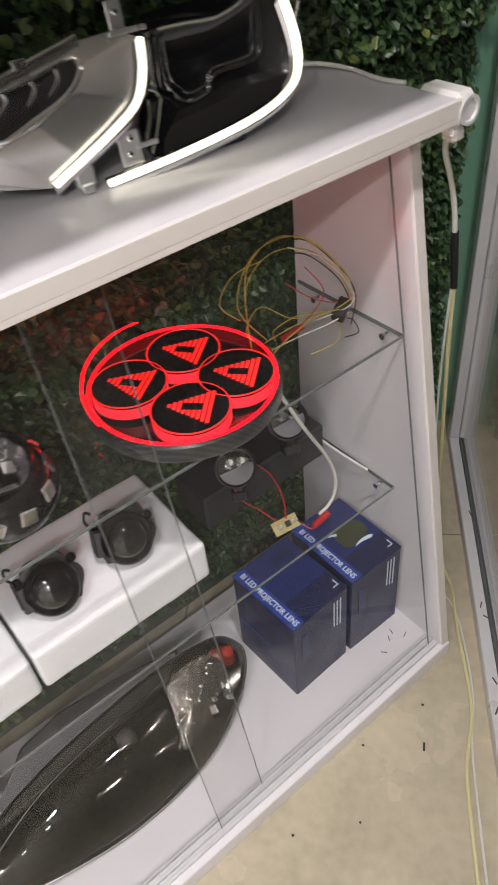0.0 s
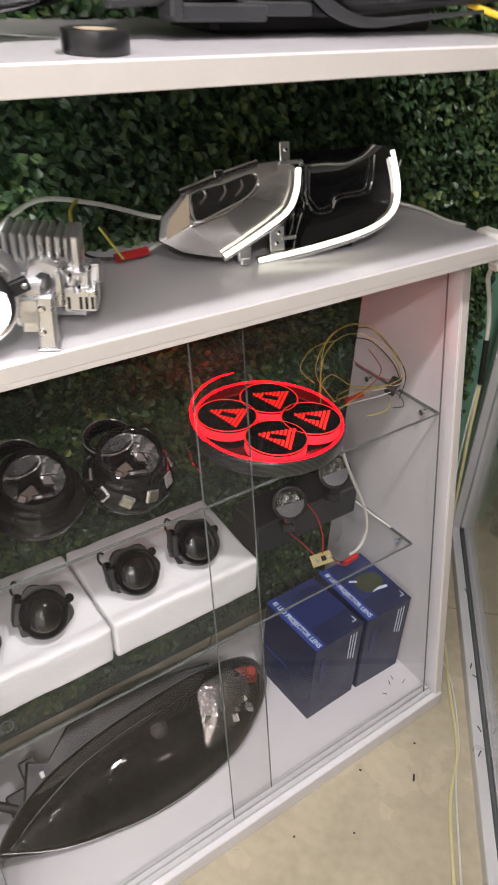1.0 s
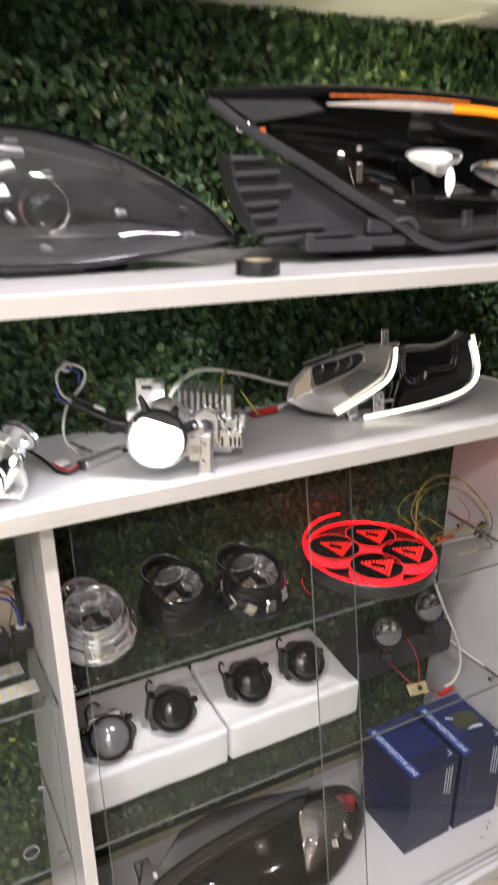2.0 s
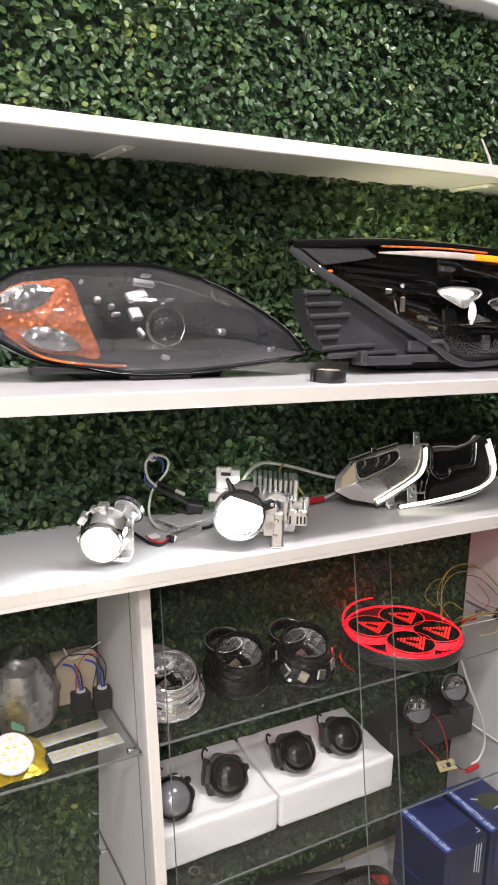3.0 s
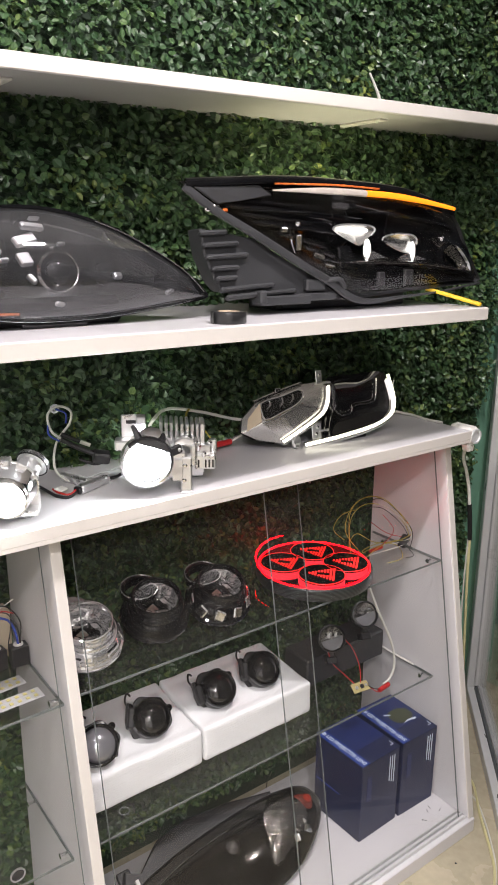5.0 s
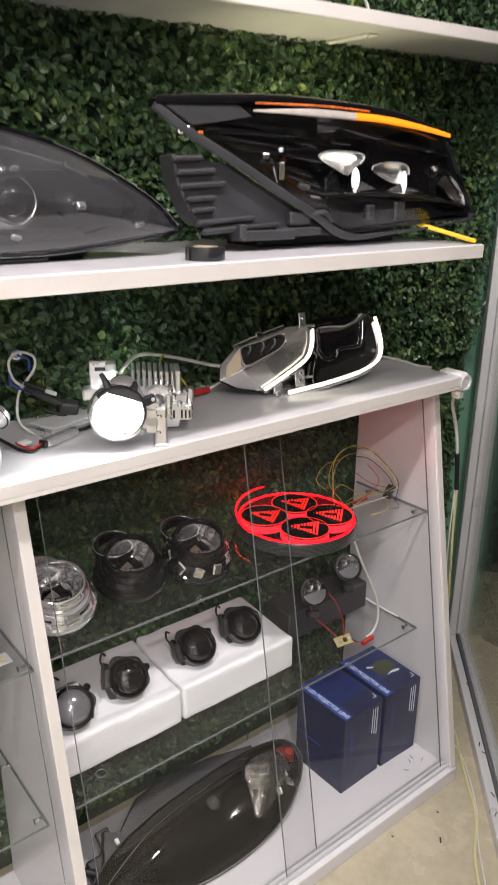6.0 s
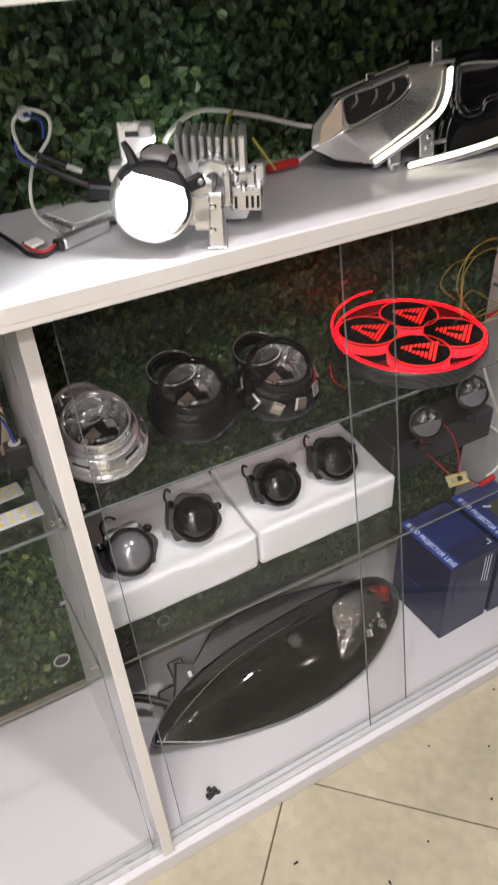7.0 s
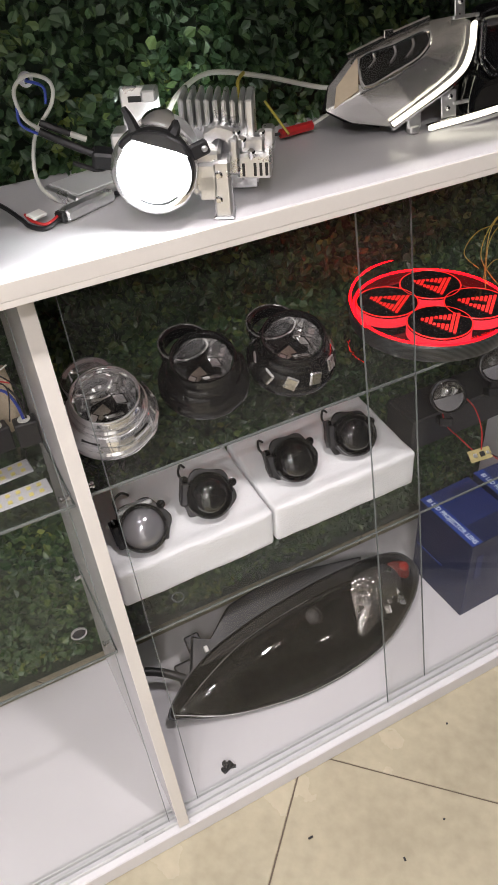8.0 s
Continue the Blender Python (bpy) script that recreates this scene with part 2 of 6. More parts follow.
def foam_layers():
    m = M["foam"]
    nt = m.node_tree
    co = nt.nodes.new("ShaderNodeTexCoord")
    wv = nt.nodes.new("ShaderNodeTexWave")
    wv.bands_direction = "Z"
    wv.inputs["Scale"].default_value, wv.inputs["Distortion"].default_value = 55, 1.5
    nt.links.new(co.outputs["Object"], wv.inputs["Vector"])
    bp = nt.nodes.new("ShaderNodeBump")
    bp.inputs["Strength"].default_value, bp.inputs["Distance"].default_value = 0.16, 0.0015
    nt.links.new(wv.outputs[1], bp.inputs["Height"])
    old = nt.nodes["Principled BSDF"].inputs["Normal"].links[0].from_socket
    nt.links.new(old, bp.inputs["Normal"])
    nt.links.new(bp.outputs[0], nt.nodes["Principled BSDF"].inputs["Normal"])


foam_layers()

# ---- building helpers ----
BASE = {}


def mesh_of(name, bm, material, smooth=None):
    me = bpy.data.meshes.new(name)
    bmesh.ops.recalc_face_normals(bm, faces=bm.faces[:])
    if smooth is not None:
        for f in bm.faces:
            f.smooth = True
        for e in bm.edges:
            if len(e.link_faces) == 2 and e.calc_face_angle(0) > radians(smooth):
                e.smooth = False
    bm.to_mesh(me)
    bm.free()
    me.materials.append(M[material])
    return me


def thing(name, m, label, category, group="", kind=""):
    ob = new(name)
    ob.empty_display_size = 0.02
    ob.matrix_basis = m
    BASE[ob.name] = m.copy()
    return tagged(ob, label, category, group, kind)


def part(name, bm, material, parent, label="", smooth=35, world=False, shadow=True):
    """One mesh under a thing or part; world=True: built in world places."""
    if world:
        bm.transform(BASE[parent.name].inverted())
    ob = new(name, mesh_of(name, bm, material, smooth))
    ob.parent = parent
    BASE[ob.name] = BASE[parent.name]
    if not shadow:
        ob.visible_shadow = False
    if label:
        ob["label"] = label
    return ob


def solid(name, bm, material, label, category, group="", kind="", smooth=35, at=None):
    """A thing that is one mesh; at: the base point that becomes its origin."""
    if at:
        bm.transform(Matrix.Translation(at).inverted())
    ob = new(name, mesh_of(name, bm, material, smooth))
    if at:
        ob.location = at
    BASE[ob.name] = Matrix.Translation(at) if at else Matrix()
    return tagged(ob, label, category, group, kind)


def box(x0, x1, y0, y1, z0, z1, bev=0.002, seg=1):
    bm = bmesh.new()
    bmesh.ops.create_cube(bm, size=1, matrix=Matrix.LocRotScale(((x0 + x1) / 2, (y0 + y1) / 2, (z0 + z1) / 2), None, (x1 - x0, y1 - y0, z1 - z0)))
    if bev:
        bmesh.ops.bevel(bm, geom=bm.edges[:], offset=bev, segments=seg, affect="EDGES", profile=0.5)
    return bm


def join(*bms):
    out = bms[0]
    for b in bms[1:]:
        me = bpy.data.meshes.new("join")
        b.to_mesh(me)
        b.free()
        out.from_mesh(me)
        bpy.data.meshes.remove(me)
    return out


def moved(bm, m):
    bm.transform(m)
    return bm


def lathe(profile, seg=40, m=None, closed=False):
    """Turns a profile of (radius, height) about z."""
    bm = bmesh.new()
    rings = []
    for r, z in profile:
        if r < 1e-6:
            rings.append([bm.verts.new((0, 0, z))])
        else:
            rings.append([bm.verts.new((r * math.cos(a), r * math.sin(a), z)) for a in np.linspace(0, 2 * math.pi, seg, endpoint=False)])
    pairs = list(zip(rings, rings[1:])) + ([(rings[-1], rings[0])] if closed else [])
    for a, b in pairs:
        for i in range(seg):
            j = (i + 1) % seg
            if len(a) == 1 and len(b) == 1:
                continue
            if len(a) == 1:
                bm.faces.new((a[0], b[i], b[j]))
            elif len(b) == 1:
                bm.faces.new((a[i], a[j], b[0]))
            else:
                bm.faces.new((a[i], a[j], b[j], b[i]))
    if m:
        bm.transform(m)
    return bm


def curve_through(points, steps=8, closed=False):
    p = [Vector(q) for q in points]
    n = len(p)
    out = []
    for i in range(n if closed else n - 1):
        a = p[(i - 1) % n] if closed or i else p[0]
        b, c = p[i], p[(i + 1) % n]
        d = p[(i + 2) % n] if closed or i + 2 < n else p[-1]
        for k in range(steps):
            t = k / steps
            out.append(0.5 * ((2 * b) + (c - a) * t + (2 * a - 5 * b + 4 * c - d) * t * t + (3 * b - a - 3 * c + d) * t ** 3))
    if not closed:
        out.append(p[-1])
    return out


def tube(points, r=0.002, steps=8, seg=8, closed=False, flat=1.0, smooth=True, ends=None):
    """A round or flattened bar swept through points; ends: radius factors along it."""
    path = curve_through(points, steps, closed) if smooth else [Vector(q) for q in points]
    bm = bmesh.new()
    up = Vector((0, 0, 1))
    n = len(path)
    rings = []
    side = None
    for i, q in enumerate(path):
        nxt = path[(i + 1) % n] if closed or i + 1 < n else q
        prv = path[(i - 1) % n] if closed or i else q
        d = (nxt - prv).normalized()
        if side is None:
            side = d.cross(up) if abs(d.dot(up)) < 0.9 else d.cross(Vector((1, 0, 0)))
        side = (side - d * side.dot(d)).normalized()
        top = side.cross(d).normalized()
        f = r * (ends(i / (n - 1)) if ends else 1)
        rings.append([bm.verts.new(q + side * math.cos(a) * f + top * math.sin(a) * f * flat) for a in np.linspace(0, 2 * math.pi, seg, endpoint=False)])
    for i in range(n if closed else n - 1):
        a, b = rings[i], rings[(i + 1) % n]
        for k in range(seg):
            j = (k + 1) % seg
            bm.faces.new((a[k], a[j], b[j], b[k]))
    if not closed:
        bm.faces.new(rings[0])
        bm.faces.new(rings[-1])
    return bm


def plate(outline, thick, m=None, bev=0.0):
    """A flat outline (x, y) given thickness along z, from 0 up."""
    bm = bmesh.new()
    low = [bm.verts.new((x, y, 0)) for x, y in outline]
    high = [bm.verts.new((x, y, thick)) for x, y in outline]
    n = len(outline)
    bm.faces.new(low[::-1])
    bm.faces.new(high)
    for i in range(n):
        j = (i + 1) % n
        bm.faces.new((low[i], low[j], high[j], high[i]))
    if bev:
        bmesh.ops.bevel(bm, geom=bm.edges[:], offset=bev, segments=1, affect="EDGES", profile=0.5)
    if m:
        bm.transform(m)
    return bm


def smooth_outline(points, steps=6):
    return [(v.x, v.y) for v in curve_through([(x, y, 0) for x, y in points], steps, True)]


def dome(outline, height, rings=7, centre=None, power=2.0, skirt=0.0, bend=None, m=None, thick=0.0):
    """A bulged skin over an outline (x, y); height at its middle; bend(x, y) adds to z."""
    n = len(outline)
    cx, cy = centre or (sum(p[0] for p in outline) / n, sum(p[1] for p in outline) / n)
    bm = bmesh.new()
    loops = []
    levels = [(1.0, -skirt)] if skirt else []
    levels += [(1 - k / rings, 0.0) for k in range(rings)]
    for f, dz in levels:
        row = []
        for x, y in outline:
            px, py = cx + (x - cx) * f, cy + (y - cy) * f
            z = height * (1 - f ** power) + dz + (bend(px, py) if bend else 0)
            row.append(bm.verts.new((px, py, z)))
        loops.append(row)
    mid = bm.verts.new((cx, cy, height + (bend(cx, cy) if bend else 0)))
    for a, b in zip(loops, loops[1:]):
        for i in range(n):
            j = (i + 1) % n
            bm.faces.new((a[i], a[j], b[j], b[i]))
    for i in range(n):
        bm.faces.new((loops[-1][i], loops[-1][(i + 1) % n], mid))
    if m:
        bm.transform(m)
    return bm


def ngon_disc(r, n=24, z=0.0):
    return [(r * math.cos(a), r * math.sin(a)) for a in np.linspace(0, 2 * math.pi, n, endpoint=False)]


def facing(origin, out, up=(0, 0, 1), turn=0):
    """Pose whose z looks along out, and whose y leans to up."""
    z = Vector(out).normalized()
    x = Vector(up).cross(z).normalized()
    y = z.cross(x)
    return Matrix.Translation(origin) @ Matrix((x, y, z)).transposed().to_4x4() @ pose(0, 0, 0, 0, 0, turn)


# ---- the room ----
def structure(name, bm, material, label, category="", smooth=35):
    return solid(name, bm, material, label, category or name.split("_")[0], kind="structure", smooth=smooth)


WALL_Y, HEDGE_Y, HEDGE_X, HEDGE_TOP = 0.455, 0.40, 1.445, 2.065
PART = Vector((1.478, 0.402, 0.0))          # corner where the glazed partition starts
structure("wall_north", box(-2.6, 1.70, WALL_Y, WALL_Y + 0.12, 0, CEILING, 0), "wallgreen", "pale green painted wall behind the leaf panels", "wall")
structure("wall_west", box(-2.72, -2.6, -3.1, WALL_Y + 0.12, 0, CEILING, 0), "wallplain", "plain painted side wall of the shop", "wall")
structure("wall_south", box(-2.6, -0.25, -3.22, -3.1, 0, CEILING, 0), "wallplain", "plain painted rear wall of the shop", "wall")
structure("wall_east", box(-0.25, -0.13, -3.22, -1.34, 0, CEILING, 0), "wallplain", "plain painted wall beside the glazed partition", "wall")
structure("soffit", box(-2.6, 1.60, 0.33, WALL_Y - 0.003, HEDGE_TOP, CEILING - 0.003, 0.003), "ceiling", "white boxed soffit above the leaf wall", "soffit")
structure("ceiling", box(-2.72, 2.4, -3.3, WALL_Y + 0.12, CEILING, CEILING + 0.1, 0), "ceiling", "white painted flat ceiling", "ceiling")
structure("ground", box(-8, 9, -9, 9, -0.30, -0.012, 0), "dark", "dark ground outside and under the shop", "ground")
structure("backing_panel", box(-2.2, HEDGE_X - 0.01, WALL_Y - 0.018, WALL_Y - 0.003, 0.004, HEDGE_TOP - 0.002, 0), "backing", "dark mesh backing of the artificial hedge", "panel")

for lx, ly, watt in DOWNLIGHTS:
    d = thing("downlight", pose(lx, ly, CEILING), "round recessed ceiling downlight, lit", "downlight", "ceiling downlights")
    part("trim_ring", lathe([(0.072, 0.0), (0.09, -0.002), (0.092, -0.006), (0.074, -0.012), (0.072, 0.0)], 32), "plastic_w", d)
    part("diffuser", lathe([(0.0, -0.006), (0.071, -0.006), (0.071, -0.002), (0.0, -0.002)], 32), "lamp", d, "lit white diffuser", shadow=False)


def hedge(seed, count, x0, x1, z0, z1):
    """Small paired oval leaves on short sprigs, built as folded blades."""
    rng = np.random.default_rng(seed)
    n = count
    x, z = rng.uniform(x0, x1, n), rng.uniform(z0, z1, n)
    lump = np.array([noise.noise((a * 9, b * 9, 3.1)) + 0.6 * noise.noise((a * 24, b * 24, 7.7)) for a, b in zip(x, z)])
    y = HEDGE_Y - 0.004 - 0.014 * lump - rng.uniform(-0.022, 0.016, n)
    y += np.where(z < 0.99, 0.036, 0.0)
    size = rng.uniform(0.0055, 0.0100, n)
    wide = size * rng.uniform(0.6, 0.85, n)
    yaw, pitch, roll = rng.normal(0, 0.65, n), rng.normal(0.45, 0.55, n), rng.uniform(0, 2 * np.pi, n)
    out = np.stack([np.sin(yaw) * np.cos(pitch), -np.cos(yaw) * np.cos(pitch), np.sin(pitch)], 1)
    ref = np.stack([np.cos(roll), np.zeros(n), np.sin(roll)], 1)
    a = np.cross(ref, out)
    a /= np.linalg.norm(a, axis=1)[:, None]
    b = np.cross(out, a)
    c = np.stack([x, y, z], 1)
    L, W, fold = size[:, None], wide[:, None], (size * rng.uniform(0.1, 0.4, n))[:, None]
    v = np.stack([c - a * L, c - a * L * 0.25 + b * W + out * fold, c + a * L * 0.55 + b * W * 0.75 + out * fold, c + a * L,
                  c + a * L * 0.55 - b * W * 0.75 + out * fold, c - a * L * 0.25 - b * W + out * fold], 1).reshape(-1, 3)
    v[:, 1] = np.minimum(v[:, 1], WALL_Y - 0.0195)
    k = np.arange(n) * 6
    faces = np.concatenate([np.stack([k, k + 1, k + 2, k + 3], 1), np.stack([k, k + 3, k + 4, k + 5], 1)])
    me = bpy.data.meshes.new("hedge_leaves")
    me.from_pydata(v.tolist(), [], faces.tolist())
    me.materials.append(M["leaf"])
    ob = new("hedge_wall", me)
    return tagged(ob, "artificial green boxwood leaf wall panels, dense small leaves", "leaf wall", kind="stuff")


hedge(3, 105000, -0.95, HEDGE_X, 0.05, HEDGE_TOP)

# ---- tiled floor, laid at 45 degrees to the display ----
floor = structure("floor", box(-3.2, 2.2, -3.6, 0.6, -0.010, -0.003, 0), "grout", "beige glazed floor tiles with dark joints, laid diagonally", "floor")
TILE = 0.80
tile_mesh = mesh_of("tile", box(-TILE / 2 + 0.0015, TILE / 2 - 0.0015, -TILE / 2 + 0.0015, TILE / 2 - 0.0015, -0.008, 0.0, 0.0012, 1), "tile", 30)
corner = Vector((0.25, 0.027, 0))
for i in range(-5, 4):
    for j in range(-4, 4):
        u, w = Vector((math.sqrt(0.5), -math.sqrt(0.5), 0)), Vector((math.sqrt(0.5), math.sqrt(0.5), 0))
        c = corner + u * TILE * (i + 0.5) + w * TILE * (j + 0.5)
        if c.x < -3.4 or c.y < -3.8 or c.y > 0.9 or c.x > 2.3:
            continue
        t = new("tile", tile_mesh)
        t.parent = floor
        t.matrix_basis = pose(c.x, c.y, 0, 0, 0, -45)

# ---- glazed partition ----
pm = Matrix.Translation(PART) @ pose(0, 0, 0, 0, 0, 225)
partition = thing("glazed_partition", pm, "white aluminium framed glass partition with scuffed bottom rail", "partition", kind="structure")
part("bottom_rail", join(box(0.0, 2.45, 0.0, 0.055, 0.0, 0.035, 0.002), box(0.055, 2.45, 0.03, 0.05, 0.033, 0.055, 0.002)), "alu", partition)
part("gasket", box(0.055, 2.45, 0.022, 0.029, 0.034, 0.047, 0.001), "rubber", partition, "dark rubber gasket")
part("jamb", join(box(0.0, 0.045, 0.0, 0.055, 0.036, CEILING - 0.01, 0.002), box(0.044, 0.062, 0.022, 0.045, 0.05, CEILING - 0.01, 0.002)), "alu", partition)
part("top_rail", box(0.046, 2.45, 0.0, 0.055, CEILING - 0.08, CEILING - 0.005, 0.002), "alu", partition)
part("jamb", box(2.45, 2.50, 0.0, 0.055, 0.0, CEILING - 0.01, 0.002), "alu", partition)
part("glass_pane", box(0.05, 2.45, 0.031, 0.037, 0.04, CEILING - 0.05, 0), "glass", partition, "clear glass pane", shadow=False)

# ---- display cabinet with a leaning glass front ----
LEAN = 0.177


def front(z):
    return LEAN * (z - 0.035)


def side(x0, x1, z0=0.004, z1=0.997):
    """Upright panel, deeper at the foot."""
    bm = plate([(front(z0) - 0.004, z0), (0.385, z0), (0.385, z1), (front(z1) - 0.004, z1)], x1 - x0, Matrix(((0, 0, 1, x0), (1, 0, 0, 0), (0, 1, 0, 0), (0, 0, 0, 1))), 0.0012)
    return bm


cab = thing("display_cabinet", pose(0, 0.2, 0), "white laminate display cabinet with leaning sliding glass front and open bays", "cabinet")
part("base_panel", box(-1.05, 0.982, -0.010, 0.388, 0.0, 0.040, 0.002), "white", cab, world=True)
part("side_panel", side(0.963, 0.981, 0.041), "white", cab, world=True)
part("side_panel", side(-1.049, -1.031, 0.041), "white", cab, world=True)
div = part("divider", side(-0.018, 0.0, 0.041), "white", cab, world=True)


def edge_strip(x0, x1):
    """Cream edge band on the leaning front of an upright."""
    bm = box(x0, x1, -0.003, 0.0, 0, 1, 0.0008)
    for v in bm.verts:
        z = 0.043 + (0.953) * v.co.z
        v.co = (v.co.x, v.co.y + front(z) - 0.0045, z)
    return bm


part("edge_band", edge_strip(-0.0185, 0.0005), "edge", cab, "cream edge band", world=True)
part("edge_band", edge_strip(0.9625, 0.9815), "edge", cab, "cream edge band", world=True)
part("top_panel", box(-1.06, 1.0, 0.120, 0.398, 0.999, 1.027, 0.0025), "shelfwhite", cab, world=True)
part("edge_band", box(-1.06, 1.0, 0.1165, 0.1195, 1.0066, 1.0265, 0.0006), "edge", cab, "cream edge band", world=True)
part("fascia_strip", box(-1.06, 1.0, 0.1168, 0.1195, 0.9985, 1.0063, 0.0006), "edge", cab, "thin white strip under the edge band", world=True)
part("top_track", box(-1.03, 0.962, 0.150, 0.185, 0.985, 0.9985, 0.0015), "alu", cab, "white sliding door track", world=True)
for y0 in (0.002, 0.014, 0.026):
    part("bottom_track", box(-1.03, 0.962, y0, y0 + 0.004, 0.0405, 0.050, 0.001), "alu", cab, "white sliding door track", world=True)


def pane(x0, x1, off):
    """Leaning glass sheet with ground green edges."""
    z0, z1, th = 0.046, 0.992, 0.005
    bm = bmesh.new()
    q = [bm.verts.new((x, front(z) + off + d, z)) for d in (0, th) for x, z in ((x0, z0), (x1, z0), (x1, z1), (x0, z1))]
    bm.faces.new(q[:4])
    return bm


def pane_edge(x0, off):
    z0, z1 = 0.046, 0.992
    bms = []
    for x in (x0,):
        b = box(x - 0.0005, x + 0.0005, 0, 0.0032, 0, 1, 0)
        for v in b.verts:
            z = z0 + (z1 - z0) * v.co.z
            v.co = (v.co.x, front(z) + off + v.co.y, z)
        bms.append(b)
    return join(*bms)


for x0, x1, off in ((0.030, 0.527, 0.022), (0.430, 0.944, 0.010), (-0.55, -0.030, 0.010), (-1.025, -0.47, 0.022)):
    g = part("glass_pane", pane(x0, x1, off), "glass", cab, "clear sliding glass pane", world=True, shadow=False, smooth=None)
    for xe in (x0, x1):
        part("ground_edge", pane_edge(xe, off - 0.0005), "glassedge", g, "greenish ground glass edge", world=True)


def glass_shelf(x0, x1, y0, y1, z):
    bm = bmesh.new()
    v = [bm.verts.new(p) for p in ((x0, y0, z), (x1, y0, z), (x1, y1, z), (x0, y1, z))]
    bm.faces.new(v)
    g = part("glass_shelf", bm, "glass", cab, "clear glass shelf", world=True, shadow=False, smooth=None)
    for e in (box(x0, x1, y0 - 0.001, y0 + 0.001, z - 0.0045, z - 0.0005, 0), box(x0, x0 + 0.002, y0 + 0.001, y1, z - 0.006, z, 0), box(x1 - 0.002, x1, y0 + 0.001, y1, z - 0.006, z, 0)):
        part("ground_edge", e, "glassedge", g, "greenish ground glass edge", world=True)
    for x, s in ((x0, 1), (x1, -1)):
        for y in (y0 + 0.03, y1 - 0.05):
            part("shelf_pin", lathe([(0, 0), (0.004, 0), (0.004, 0.012), (0.0055, 0.013), (0.0055, 0.016), (0, 0.016)], 12, Matrix.Translation((x - s * 0.001, y, z - 0.0115)) @ pose(0, 0, 0, 0, 90 * s, 0)), "chrome", g, "small steel shelf pin", world=True)


SHELF1, SHELF2 = 0.700, 0.380
glass_shelf(0.001, 0.962, 0.146, 0.375, SHELF1)
glass_shelf(0.001, 0.962, 0.142, 0.378, SHELF2)
glass_shelf(-1.030, -0.019, 0.140, 0.375, SHELF1 - 0.002)
glass_shelf(-1.030, -0.019, 0.140, 0.378, SHELF2 - 0.002)

# ---- wall shelves ----
sh = thing("wall_shelf", pose(0, 0.42, 1.309), "white laminate wall shelf board carrying headlights", "shelf", "wall shelves")
part("board", box(-1.3, 0.910, 0.042, 0.425, 1.296, 1.322, 0.002), "shelfwhite", sh, world=True)
part("edge_band", box(-1.3, 0.910, 0.0385, 0.0415, 1.2965, 1.3215, 0.001), "edge", sh, "cream edge band", world=True)
up = thing("wall_shelf", pose(0, 0.42, 1.694, 0, -1.27, 0), "empty white laminate wall shelf board high on the hedge", "shelf", "wall shelves")
part("board", box(-1.3, 1.40, -0.217, 0.01, -0.012, 0.012, 0.002), "shelfwhite", up)
part("edge_band", box(-1.3, 1.40, -0.2205, -0.2175, -0.0115, 0.0115, 0.001), "edge", up, "cream edge band")
for bx in (0.0, 0.80):
    part("bracket", join(box(bx - 0.012, bx + 0.012, -0.16, -0.005, -0.016, -0.0125, 0.001), lathe([(0, 0), (0.004, 0), (0.003, -0.003), (0, -0.003)], 10, pose(bx, -0.14, -0.016)), lathe([(0, 0), (0.004, 0), (0.003, -0.003), (0, -0.003)], 10, pose(bx, -0.04, -0.016))), "plastic_w", up, "white screwed shelf bracket")

# ---- headlights on the wall shelf ----
def ring_band(outline, width, z0, z1, m=None):
    """A raised rim that follows an outline."""
    n = len(outline)
    cx, cy = sum(p[0] for p in outline) / n, sum(p[1] for p in outline) / n
    bm = bmesh.new()
    rows = []
    for k, (grow, z) in enumerate(((0, z0), (width, z0), (width, z1), (0, z1))):
        row = []
        for x, y in outline:
            d = math.hypot(x - cx, y - cy)
            row.append(bm.verts.new((x + (x - cx) / d * grow, y + (y - cy) / d * grow, z)))
        rows.append(row)
    for k in range(4):
        a, b = rows[k], rows[(k + 1) % 4]
        for i in range(n):
            j = (i + 1) % n
            bm.faces.new((a[i], a[j], b[j], b[i]))
    if m:
        bm.transform(m)
    return bm


def projector_eye(m, r, parent, lens="lensdark", ring="gloss"):
    """Bezel ring and bulged lens of a projector inside a headlight."""
    p = part("projector", lathe([(r * 0.82, 0.0), (r, 0.004), (r * 1.02, 0.010), (r * 0.9, 0.014), (r * 0.84, 0.008), (r * 0.82, 0.0)], 32, m), ring, parent)
    part("lens", lathe([(r * 0.83, 0.002), (r * 0.7, 0.012), (r * 0.4, 0.019), (0, 0.022)], 32, m), lens, p)


OUT_A = smooth_outline([(-0.262, 0.112), (-0.213, 0.152), (-0.169, 0.163), (-0.114, 0.169), (-0.013, 0.171), (0.07, 0.155), (0.128, 0.133), (0.212, 0.087), (0.258, 0.047), (0.25, 0.038), (0.212, 0.032), (0.127, 0.022), (0.048, 0.016), (-0.05, 0.017), (-0.103, 0.024), (-0.175, 0.037), (-0.225, 0.06), (-0.255, 0.085)], 4)
ma = facing((0.019, 0.165, 1.316), (0, -1, 0.08)) @ Matrix.Scale(1.043, 4)
hl = thing("headlight", ma, "car headlight with smoked black lens and orange corner reflector", "headlight", "headlights on the shelf")
part("housing", join(dome(OUT_A, -0.15, 6, power=2.6), box(-0.12, 0.12, 0.008, 0.05, -0.16, -0.02, 0.008), box(-0.05, 0.05, 0.0075, 0.02, -0.03, 0.002, 0.003), box(-0.19, -0.08, 0.018, 0.03, -0.03, 0.002, 0.003)), "black", hl)
